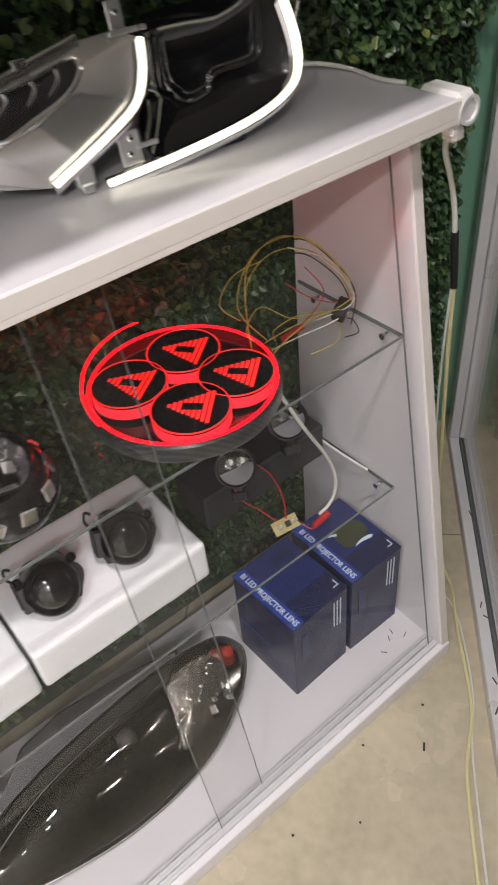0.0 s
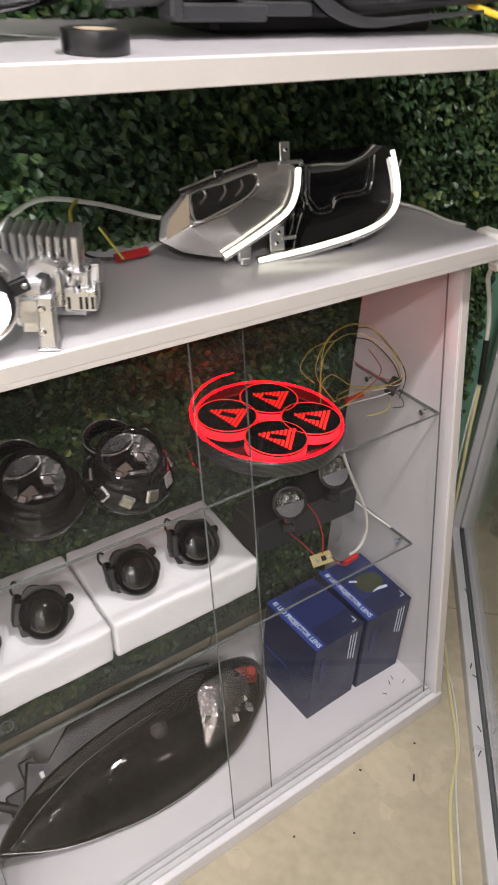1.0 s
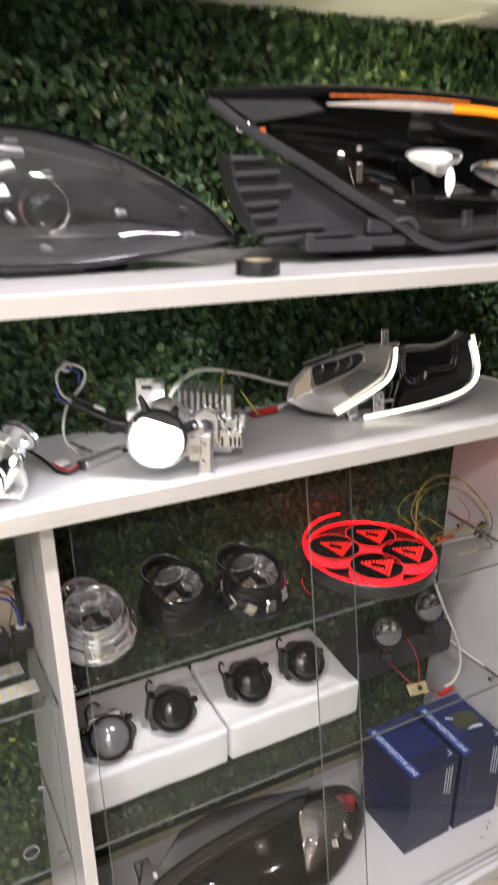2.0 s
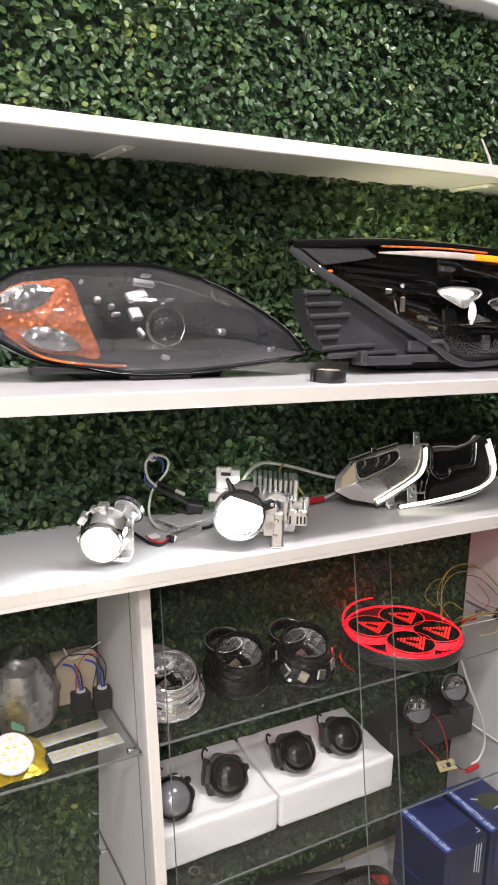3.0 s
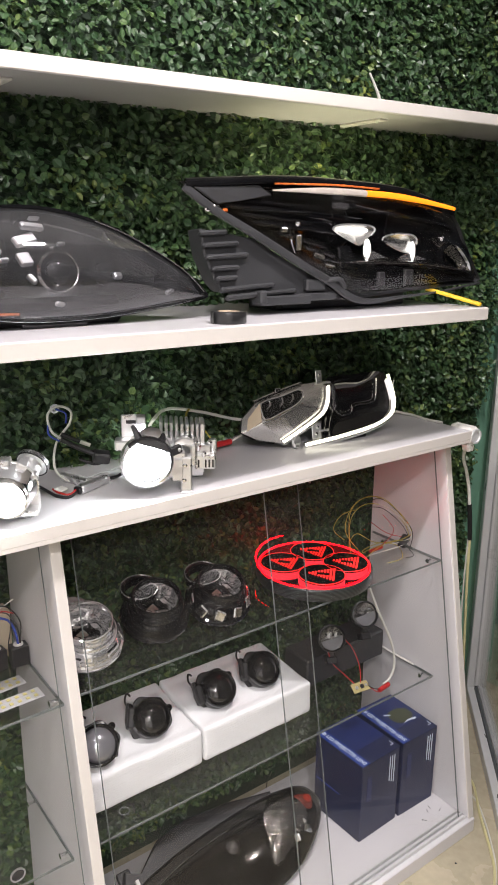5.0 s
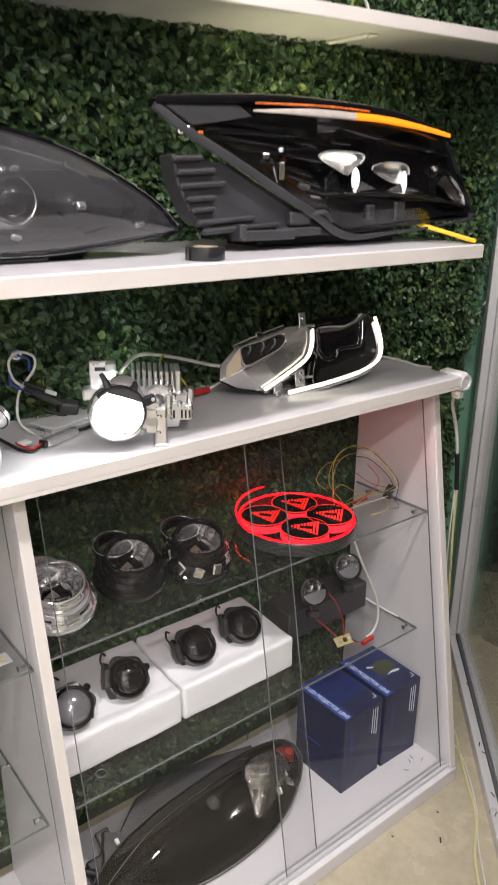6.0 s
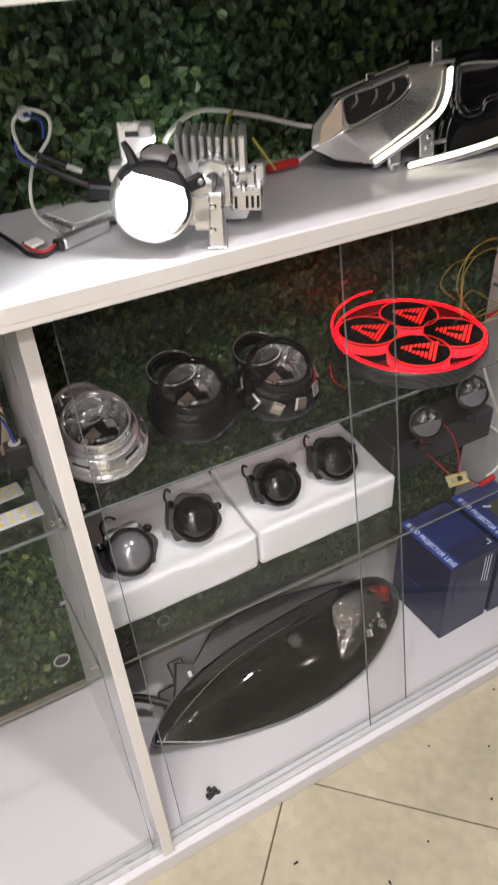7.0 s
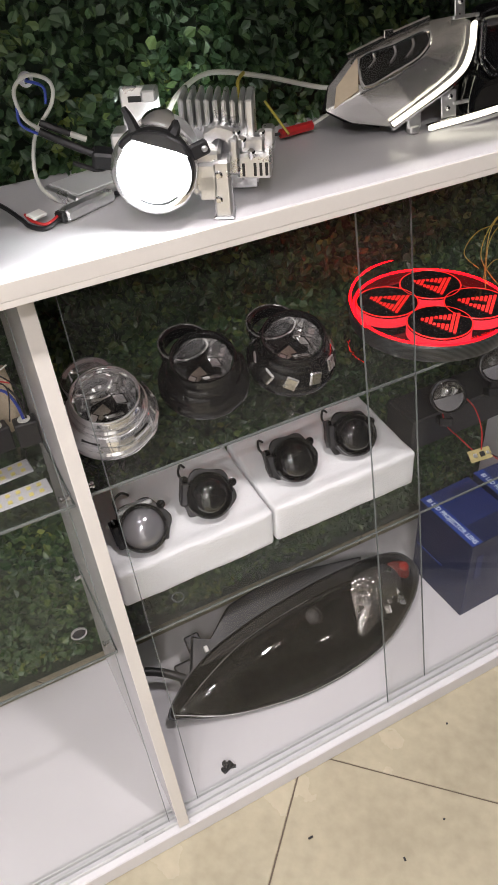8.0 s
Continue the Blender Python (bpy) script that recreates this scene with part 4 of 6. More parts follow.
# bowl-shaped projector lamp
ml = facing((-0.093, 0.125, 1.0800), (-0.50, -0.84, -0.20)) @ Matrix.Scale(0.80, 4)
pb = thing("projector_lamp", ml, "lit projector lamp with round chrome bowl and neck", "lamp", "projector lamps")
part("lens", lathe([(0.035, -0.004), (0.033, 0.005), (0.024, 0.012), (0.012, 0.016), (0, 0.017)], 40), "whiteglow", pb, "glowing white glass lens", shadow=False)
part("bezel", lathe([(0.0355, -0.012), (0.041, -0.012), (0.0415, 0.0), (0.039, 0.004), (0.0355, 0.003)], 44, closed=True), "dullchrome", pb, "dark chrome lens ring")
part("bowl", lathe([(0.041, -0.012), (0.044, -0.02), (0.050, -0.045), (0.051, -0.056), (0.046, -0.070), (0.034, -0.09), (0.020, -0.10), (0.0, -0.10)], 44), "chrome", pb, "round chrome reflector bowl")
part("flange", lathe([(0.049, -0.058), (0.0525, -0.058), (0.0525, -0.054), (0.049, -0.054)], 40, closed=True), "cast", pb)
for a in (25, 118, 300):
    c, s = math.cos(radians(a)), math.sin(radians(a))
    part("lug", moved(box(-0.005, 0.005, -0.006, 0.005, -0.062, -0.046, 0.002), Matrix.Translation((0.052 * c, 0.052 * s, 0)) @ pose(0, 0, 0, 0, 0, a - 90)), "cast", pb, "cast mounting lug")
neck = part("neck", lathe([(0.030, 0.0), (0.024, 0.012), (0.021, 0.022), (0.023, 0.031), (0.030, 0.033), (0.031, 0.043), (0.026, 0.046), (0.0, 0.046)], 32, Matrix.Translation((0.022, 0.006, -0.078)) @ facing((0, 0, 0), (0.30, 0.30, -0.90), (0, 1, 0))), "cast", pb, "cast neck with end cap")
part("foot", join(box(-0.03, 0.05, -0.0560, -0.045, -0.07, -0.03, 0.002), box(0.03, 0.05, -0.055, -0.02, -0.07, -0.055, 0.002), box(0.000, 0.030, -0.078, -0.050, -0.085, -0.060, 0.002)), "cast", pb)
for a in (60, 95, 150, 200):
    c, sn = math.cos(radians(a)), math.sin(radians(a))
    part("clamp_tab", moved(box(-0.010, 0.010, -0.003, 0.008, -0.066, -0.040, 0.002), Matrix.Translation((0.051 * c, 0.051 * sn, 0)) @ pose(0, 0, 0, 0, 0, a - 90)), "cast", pb, "bent clamp tab")
for k in range(9):
    part("neck_rib", lathe([(0.0305, -0.0012), (0.0330, -0.0012), (0.0330, 0.0012), (0.0305, 0.0012)], 24, Matrix.Translation((0.022, 0.006, -0.078)) @ facing((0, 0, 0), (0.30, 0.30, -0.90), (0, 1, 0)) @ Matrix.Translation((0, 0, 0.0340 + 0.0010 * k)), closed=True), "cast" if k % 2 else "black", neck)

# ballast, driver and leads between them
bl = thing("ballast_box", pose(0.135, 0.30, TOP), "flat grey aluminium ballast box lying on the cabinet top", "ballast")
part("case", moved(box(-0.058, 0.062, -0.035, 0.035, 0.0, 0.016, 0.003), pose(0, 0, 0, 0, 0, 18)), "cast", bl)
part("lid", moved(box(-0.052, 0.056, -0.030, 0.030, 0.0162, 0.018, 0.001), pose(0, 0, 0, 0, 0, 18)), "alu", bl)
dr = thing("led_driver", pose(0.103, 0.245, TOP), "slim grey inline driver with black cap and leads", "driver")
dm = pose(0, 0, 0.001, 0, 0, 25)
part("case", moved(box(-0.040, 0.036, -0.009, 0.009, 0.0, 0.014, 0.003), dm), "cast", dr)
part("end_cap", moved(box(-0.046, -0.0385, -0.008, 0.008, 0.001, 0.013, 0.002), dm), "black", dr)
part("lead", tube([(0.030, 0.016, 0.008), (0.048, 0.018, 0.006), (0.066, 0.030, 0.006), (0.058, 0.058, 0.010), (0.030, 0.075, 0.022), (0.012, 0.085, 0.030)], 0.0028), "wire_k", dr, "black lead")
part("lead", tube([(-0.040, -0.018, 0.007), (-0.060, -0.028, 0.003), (-0.074, -0.010, 0.003), (-0.078, 0.015, 0.004), (-0.092, 0.05, 0.012), (-0.125, 0.075, 0.03)], 0.0028), "wire_k", dr, "black and red lead")
part("lead", tube([(-0.040, -0.016, 0.010), (-0.058, -0.026, 0.007), (-0.070, -0.010, 0.008), (-0.073, 0.008, 0.010)], 0.0018), "wire_r", dr, "red lead")
part("tag", moved(box(-0.010, 0.010, -0.007, 0.007, 0.0, 0.004, 0.001), pose(-0.062, 0.000, 0.008, 10, 0, 25)), "plastic_w", dr, "small white paper tag")
cn = thing("wire_loop", pose(0.125, 0.33, TOP), "looped white and blue lead with black heat-shrink joint", "wire")
part("white_lead", tube([(0.045, 0.005, 0.012), (0.0, -0.06, 0.002), (-0.045, -0.040, 0.003), (-0.058, 0.0, 0.020), (-0.045, 0.020, 0.062), (-0.015, 0.025, 0.095), (-0.012, 0.027, 0.118), (-0.035, 0.030, 0.128), (-0.055, 0.028, 0.115), (-0.052, 0.022, 0.085), (-0.030, 0.016, 0.066)], 0.0024), "wire_w", cn, "white lead")
part("blue_lead", tube([(-0.040, 0.024, 0.124), (-0.020, 0.030, 0.113), (-0.022, 0.026, 0.095)], 0.0018), "wire_b", cn, "blue lead")
part("blue_lead", tube([(-0.056, 0.026, 0.100), (-0.058, 0.020, 0.080), (-0.040, 0.014, 0.066)], 0.0018), "wire_b", cn, "blue lead")
part("joint", tube([(-0.040, 0.012, 0.070), (-0.010, 0.0, 0.052), (0.020, -0.012, 0.036)], 0.0048, 4), "wire_k", cn, "black heat-shrink joint")
part("joint", tube([(-0.036, 0.018, 0.078), (-0.005, 0.006, 0.062)], 0.0042, 2), "wire_k", cn, "black heat-shrink joint")
part("white_lead", tube([(-0.007, 0.007, 0.063), (0.012, -0.001, 0.054)], 0.0038, 2), "wire_w", cn)
part("plug", moved(box(-0.016, 0.016, -0.011, 0.011, -0.010, 0.012, 0.003), pose(0.028, -0.012, 0.030, 15, 10, -20)), "black", cn, "black plug housing")
lead = thing("power_lead", pose(0.33, 0.30, TOP), "white lead arching from heat sink to chrome trim, red joint", "wire")
part("cable", tube([(0.205 - 0.33, 0.24 - 0.30, 0.075), (0.24 - 0.33, 0.275 - 0.30, 0.097), (0.31 - 0.33, 0.335 - 0.30, 0.100), (0.39 - 0.33, 0.345 - 0.30, 0.082), (0.46 - 0.33, 0.320 - 0.30, 0.062), (0.50 - 0.33, 0.29 - 0.30, 0.058)], 0.0032), "wire_w", lead, "white cable")
part("yellow_loop", tube([(0.36 - 0.33, 0.338 - 0.30, 0.092), (0.342 - 0.33, 0.32 - 0.30, 0.085), (0.340 - 0.33, 0.31 - 0.30, 0.060)], 0.0024), "wire_y", lead, "yellow lead")
part("yellow_loop", tube([(0.385 - 0.33, 0.33 - 0.30, 0.055), (0.40 - 0.33, 0.32 - 0.30, 0.03), (0.41 - 0.33, 0.31 - 0.30, 0.012)], 0.0018), "wire_y", lead, "yellow lead")
part("red_joint", tube([(0.405 - 0.33, 0.325 - 0.30, 0.010), (0.455 - 0.33, 0.325 - 0.30, 0.012)], 0.0065, 3), "wire_r", lead, "red taped joint")
part("black_lead", tube([(0.345 - 0.33, 0.345 - 0.30, 0.03), (0.38 - 0.33, 0.34 - 0.30, 0.010), (0.405 - 0.33, 0.325 - 0.30, 0.010)], 0.002), "wire_k", lead, "black lead")
part("cable", tube([(0.455 - 0.33, 0.325 - 0.30, 0.012), (0.48 - 0.33, 0.31 - 0.30, 0.03), (0.50 - 0.33, 0.292 - 0.30, 0.050)], 0.0022), "wire_w", lead)

# chrome daytime-light trim standing on the cabinet top
md = facing((0.6, 0.24, 1.0272), (-0.1, -1, 0.2))
tr = thing("light_trim", md, "chrome and gloss black lamp trim with two lit white light strips", "lamp trim")
CH = [(-0.157, 0.046), (-0.146, 0.073), (-0.108, 0.108), (-0.05, 0.121), (-0.003, 0.131), (0.033, 0.133), (0.052, 0.125), (0.046, 0.097), (0.031, 0.068), (0.001, 0.048), (-0.037, 0.029), (-0.073, 0.012), (-0.125, 0.027)]


def folded_shell():
    """Creased chrome skin: a sloping lower panel, a window face and an end."""
    bm = bmesh.new()
    P = [bm.verts.new(p) for p in ((-0.157, 0.046, -0.010), (-0.146, 0.073, -0.020), (-0.108, 0.108, -0.012), (-0.003, 0.131, -0.006), (0.033, 0.133, -0.004), (0.052, 0.125, 0.010), (0.046, 0.097, 0.016), (0.031, 0.070, 0.018), (0.001, 0.050, 0.016), (-0.037, 0.031, 0.011), (-0.072, 0.014, 0.005), (-0.125, 0.027, 0.0))]
    C = [bm.verts.new(p) for p in ((-0.120, 0.062, 0.016), (-0.072, 0.074, 0.022), (-0.030, 0.092, 0.022), (-0.006, 0.114, 0.012))]
    for f in ((P[0], P[11], P[10], C[0]), (P[10], P[9], C[1], C[0]), (P[9], P[8], C[2], C[1]), (P[8], P[7], C[2]), (P[7], P[6], C[3], C[2]), (P[6], P[5], C[3]), (P[5], P[4], P[3], C[3]), (P[2], C[0], C[1], C[2], C[3], P[3]), (P[0], C[0], P[2], P[1])):
        bm.faces.new(f)
    bmesh.ops.bevel(bm, geom=[e for e in bm.edges if len(e.link_faces) == 2], offset=0.003, segments=3, affect="EDGES", profile=0.6)
    return bm


def on_window(x, y):
    return 0.0955 + 0.298 * x - 0.695 * y


chrome = part("chrome_shell", folded_shell(), "satin", tr, "polished satin chrome shell", smooth=25)
part("shell_back", dome(CH, -0.05, 4, m=pose(0, 0, -0.022)), "black", tr)
WIN = [(-0.107, 0.100), (-0.062, 0.110), (-0.016, 0.121), (-0.016, 0.108), (-0.036, 0.092), (-0.072, 0.079), (-0.113, 0.068)]
part("window_recess", dome(WIN, -0.006, 3, bend=lambda x, y: on_window(x, y) + 0.0030), "gloss", chrome, "dark glazed recess")
part("window_glass", dome(WIN, 0.002, 2, bend=lambda x, y: on_window(x, y) + 0.0045), "plainlens", chrome, "clear window", shadow=False)
part("window_frame", tube([(x, y, on_window(x, y) + 0.003) for x, y in WIN], 0.0024, 3, 6, closed=True), "chrome", chrome, "bright window frame")
for a, b in (((-0.10, 0.088), (-0.088, 0.104)), ((-0.072, 0.090), (-0.060, 0.110)), ((-0.050, 0.094), (-0.035, 0.114))):
    part("rib", tube([(*a, on_window(*a) + 0.002), ((a[0] + b[0]) / 2 + 0.006, (a[1] + b[1]) / 2, on_window((a[0] + b[0]) / 2, (a[1] + b[1]) / 2) + 0.001), (*b, on_window(*b) + 0.002)], 0.0022, 4, 6), "satin", chrome)
part("edge_plate", join(tube([(-0.122, 0.105, -0.008), (-0.06, 0.121, -0.006), (-0.002, 0.134, -0.003)], 0.004, 4, 6, flat=0.5), box(-0.070, -0.056, 0.119, 0.129, -0.012, -0.002, 0.001)), "dullchrome", tr, "dull metal edge plate")
part("end_face", dome([(-0.154, 0.048), (-0.144, 0.073), (-0.112, 0.103), (-0.122, 0.066)], 0.0008, 2, bend=lambda x, y: 0.0215 + 0.62 * (x + 0.120) - 0.62 * (y - 0.062)), "card", tr, "tan end face")
S1 = [(-0.070, 0.017, 0.012), (-0.037, 0.033, 0.018), (0.001, 0.052, 0.024), (0.030, 0.070, 0.026), (0.045, 0.094, 0.024), (0.053, 0.123, 0.018)]
S2 = [(-0.016, 0.004, 0.016), (0.068, 0.011, 0.022), (0.151, 0.022, 0.026), (0.198, 0.035, 0.026), (0.224, 0.053, 0.024), (0.232, 0.085, 0.020), (0.226, 0.134, 0.012)]
part("light_strip", tube(S1, 0.0036, 8, 10, flat=0.8), "drl", tr, "lit white light strip", shadow=False)
part("light_strip", tube(S2, 0.0040, 8, 10, flat=0.8), "drl", tr, "lit white light strip", shadow=False)
part("strip_channel", tube([(x, y - 0.003, z - 0.007) for x, y, z in S1], 0.008, 8, 8, flat=0.7), "chrome", tr, "chrome strip channel")
part("strip_channel", tube([(x, y - 0.004, z - 0.008) for x, y, z in S2], 0.0085, 8, 8, flat=0.7), "chrome", tr, "chrome strip channel")
BK = smooth_outline([(0.056, 0.125), (0.066, 0.141), (0.14, 0.142), (0.214, 0.139), (0.236, 0.085), (0.226, 0.046), (0.19, 0.028), (0.151, 0.017), (0.09, 0.010), (0.045, 0.012), (0.036, 0.04), (0.047, 0.08)], 3)
dark = part("black_shell", dome(BK, -0.030, 5, m=pose(0, 0, 0.012), power=3, skirt=0.0), "gloss", tr, "gloss black lamp pocket")
part("shell_back", dome(BK, -0.06, 4, m=pose(0, 0, 0.004)), "black", tr)
LN = [(0.082, 0.124, -0.010), (0.081, 0.078, -0.012), (0.090, 0.062, -0.013), (0.104, 0.052, -0.013), (0.128, 0.057, -0.014), (0.140, 0.071, -0.014), (0.180, 0.073, -0.013), (0.199, 0.083, -0.010), (0.203, 0.137, -0.006)]
part("chrome_line", tube([(x, y, z + 0.006) for x, y, z in LN], 0.0023, 4, 6), "chrome", dark, "thin chrome line")
part("chrome_line", tube([(0.142 + (x - 0.142) * 0.88, 0.11 + (y - 0.11) * 0.86, z + 0.003) for x, y, z in LN], 0.0015, 4, 6), "chrome", dark, "thin chrome line")
part("tab", join(box(0.030, 0.046, 0.132, 0.158, 0.004, 0.007, 0.001), box(0.026, 0.066, 0.128, 0.133, 0.002, 0.010, 0.001)), "cast", tr, "screwed metal tab")
part("tab", join(box(0.006, 0.030, 0.012, 0.046, 0.008, 0.011, 0.001), box(0.024, 0.05, 0.026, 0.031, 0.006, 0.012, 0.001)), "cast", tr, "screwed metal tab")
part("tab", join(box(-0.047, -0.026, 0.006, 0.028, 0.004, 0.012, 0.002), box(-0.044, -0.030, 0.0, 0.010, 0.0, 0.014, 0.002)), "cast", tr, "screwed metal tab")
for x, y in ((0.038, 0.148), (0.016, 0.024), (0.020, 0.038)):
    part("screw", lathe([(0, 0.003), (0.002, 0.003), (0.0036, 0.001), (0.0036, -0.001)], 10, pose(x, y, 0.011 if y < 0.1 else 0.0075)), "chrome", tr)
part("wire", tube([(0.232, 0.080, 0.0), (0.248, 0.100, -0.005), (0.258, 0.118, -0.005), (0.252, 0.108, -0.003), (0.240, 0.088, 0.0)], 0.0012, 5, 6), "wire_w", tr, "short white wire")
part("rest_foot", box(0.10, 0.16, 0.0, 0.02, -0.05, 0.004, 0.003), "black", tr)
tw = thing("cable", pose(0.95, 0.30, TOP), "thin grey cable lying on the cabinet top towards the socket", "cable")
part("cable_run", tube([(-0.10, 0.04, 0.003), (-0.03, 0.05, 0.010), (0.02, 0.045, 0.008), (0.045, 0.0, 0.004), (0.04, -0.06, 0.003), (0.045, -0.10, 0.004)], 0.003), "wire_w", tw)

# socket and plug at the end of the top
so = thing("power_socket", pose(1.0, 0.150, 1.012), "white plastic socket with plugged cable at the cabinet end", "socket")
part("socket_box", moved(box(-0.002, 0.030, -0.030, 0.032, -0.022, 0.020, 0.005), pose(0, 0, 0, 0, 0, 0)), "plastic_w", so)
part("socket_face", lathe([(0.0, 0.003), (0.013, 0.003), (0.014, 0.006), (0.018, 0.006), (0.018, 0.0), (0, 0.0)], 28, Matrix.Translation((0.015, -0.030, -0.001)) @ pose(0, 0, 0, 90, 0, 0)), "alu", so, "round recessed socket face")
part("plug", join(moved(box(-0.010, 0.012, -0.018, 0.004, -0.018, 0.0, 0.004), pose(0.010, -0.010, -0.022)), box(-0.008, 0.006, -0.03, -0.012, -0.03, -0.018, 0.003)), "plastic_w", so, "white plug")
cb = thing("power_cable", pose(1.02, 0.14, 0.97), "white mains cable hanging from the socket down to the floor", "cable")
part("upper_run", tube([(1.012, 0.142, 0.972), (1.030, 0.156, 0.945), (1.053, 0.160, 0.901), (1.068, 0.160, 0.855), (1.076, 0.160, 0.812)], 0.0042), "wire_w", cb, world=True)
part("splice", tube([(1.076, 0.160, 0.816), (1.084, 0.161, 0.77), (1.090, 0.160, 0.717)], 0.0056, 5), "wire_k", cb, "black taped splice", world=True)
part("lower_run", tube([(1.090, 0.160, 0.720), (1.095, 0.160, 0.602), (1.106, 0.160, 0.451), (1.122, 0.160, 0.254), (1.128, 0.150, 0.11), (1.128, 0.125, 0.02), (1.110, 0.085, 0.004), (1.04, 0.015, 0.004), (0.925, -0.112, 0.004), (0.82, -0.185, 0.004), (0.70, -0.30, 0.004), (0.60, -0.40, 0.004)], 0.0036), "wire_o", cb, "yellowed lower cable", world=True)
part("lower_run", tube([(1.088, 0.163, 0.720), (1.090, 0.166, 0.58), (1.098, 0.166, 0.40), (1.108, 0.162, 0.20), (1.106, 0.150, 0.08), (1.095, 0.115, 0.006), (1.06, 0.03, 0.003), (0.95, -0.095, 0.003), (0.86, -0.165, 0.003), (0.74, -0.28, 0.003), (0.64, -0.38, 0.003)], 0.0022), "wire_w", cb, world=True)
ws = thing("washer", pose(0.089, 0.372, 1.149, 90, 0, 0), "steel screw and washer fixing the leaf panel", "screw")
part("disc", lathe([(0.004, 0), (0.009, 0), (0.009, 0.0015), (0.004, 0.0015)], 20, closed=True), "cast", ws)
part("head", lathe([(0, 0.004), (0.003, 0.004), (0.0055, 0.0015), (0.0055, 0)], 14), "chrome", ws)

# ---- inside the glazed bay ----
# blue lens boxes
def text_bm(body, size, m, thick=0.0004):
    cu = bpy.data.curves.new("words", "FONT")
    cu.body, cu.size, cu.extrude, cu.align_x, cu.align_y = body, size, thick, "CENTER", "CENTER"
    cu.space_character, cu.offset = 1.05, 0.00035
    ob = bpy.data.objects.new("words", cu)
    me = bpy.data.meshes.new_from_object(ob)
    bm = bmesh.new()
    bm.from_mesh(me)
    bpy.data.objects.remove(ob)
    bpy.data.meshes.remove(me)
    bpy.data.curves.remove(cu)
    bm.transform(m)
    return bm


def lens_box(x, y, w, d, h, picture, turn=0):
    b = thing("lens_box", pose(x, y, 0.0402, 0, 0, turn), "navy blue printed card box for projector lenses, closed" + (", picture on lid" if picture else ""), "box", "lens boxes")
    part("carton", box(0, w, 0, d, 0, h - 0.001, 0.0015), "navy", b)
    lid = part("lid", box(-0.0004, w + 0.0004, -0.0004, d + 0.0004, h - 0.002, h, 0.0008), "navy", b)
    part("title_band", box(0.0, 0.026, 0.0, d, h + 0.0002, h + 0.0009, 0.0002), "blue", lid, "bright blue band")
    part("title", text_bm("BI LED PROJECTOR LENS", 0.0155, Matrix.Translation((0.013, d * 0.48, h + 0.0012)) @ pose(0, 0, 0, 0, 0, -90) @ Matrix.Diagonal((0.82, 1, 1, 1))), "print", lid, "pale lettering", smooth=None)
    # The lid's sheen is put in as a paler blue sheet.
    part("lid_sheen", box(0.028, w, 0.05, d, h + 0.0002, h + 0.0006, 0.0002), "navy2", lid, "sheen of the lid as a paler blue panel")
    part("corner_mark", join(box(w - 0.020, w - 0.008, 0.014, 0.0162, h + 0.0008, h + 0.0014, 0), box(w - 0.0102, w - 0.008, 0.0165, 0.028, h + 0.0008, h + 0.0014, 0)), "print", lid, "white corner mark")
    if picture:
        part("picture", moved(dome(smooth_outline([(-0.03, -0.02), (0.0, -0.028), (0.03, -0.018), (0.034, 0.012), (0.006, 0.026), (-0.028, 0.018)], 3), 0.0008, 2), pose(w * 0.62, d * 0.52, h + 0.0008)), "olive", lid, "dark lens picture")
        part("picture_glint", moved(dome(smooth_outline([(-0.02, -0.004), (0.0, 0.002), (0.022, -0.002), (0.018, -0.008), (-0.004, -0.004)], 3), 0.0005, 2), pose(w * 0.66, d * 0.36, h + 0.0018)), "print", lid)
        part("picture_glint", moved(box(-0.009, 0.009, -0.0025, 0.0025, 0, 0.0006, 0), pose(w * 0.38, d * 0.62, h + 0.0018, 0, 0, -30)), "print", lid)
    for k, x0 in enumerate((w - 0.036, w - 0.028, w - 0.020)):
        part("print_line", box(x0, x0 + 0.003, -0.0012, -0.0006, h * (0.60 - 0.02 * k), h * 0.93, 0), "print", b, "row of small pale print")
    part("mark_block", box(0.018, 0.034, -0.0012, -0.0006, h * 0.50, h * 0.82, 0), "navy2", b, "faint emblem block")
    part("side_line", box(-0.0012, -0.0006, d * 0.45, d * 0.95, h * 0.42, h * 0.44, 0), "blue", b, "thin blue line")
    return b


lens_box(0.684, 0.106, 0.132, 0.160, 0.215, False, 1.5)
lens_box(0.826, 0.108, 0.126, 0.165, 0.215, True, -1)

# foam blocks holding four projector lenses
def foam(x0, x1, y0, y1):
    f = thing("foam_block", pose((x0 + x1) / 2, y0, SHELF2 + 0.0005), "white layered foam block on the glass shelf holding lenses", "foam block", "foam blocks")
    bm = box(x0, x1, y0, y1, SHELF2 + 0.001, SHELF2 + 0.081, 0.007, 3)
    bmesh.ops.subdivide_edges(bm, edges=[e for e in bm.edges if e.calc_length() > 0.05], cuts=8, use_grid_fill=True)
    for v in bm.verts:
        p = v.co
        k = noise.noise((p.x * 30, p.y * 30, p.z * 30)) * 0.0025
        v.co.y += k if p.y < y0 + 0.02 else 0
        if p.z > SHELF2 + 0.07:
            v.co.z += k + 0.10 * max(0.0, p.y - y0 - 0.05)
    part("block", bm, "foam", f, world=True, smooth=50)
    return f


foam(0.021, 0.303, 0.207, 0.405)
foam(0.309, 0.606, 0.209, 0.405)


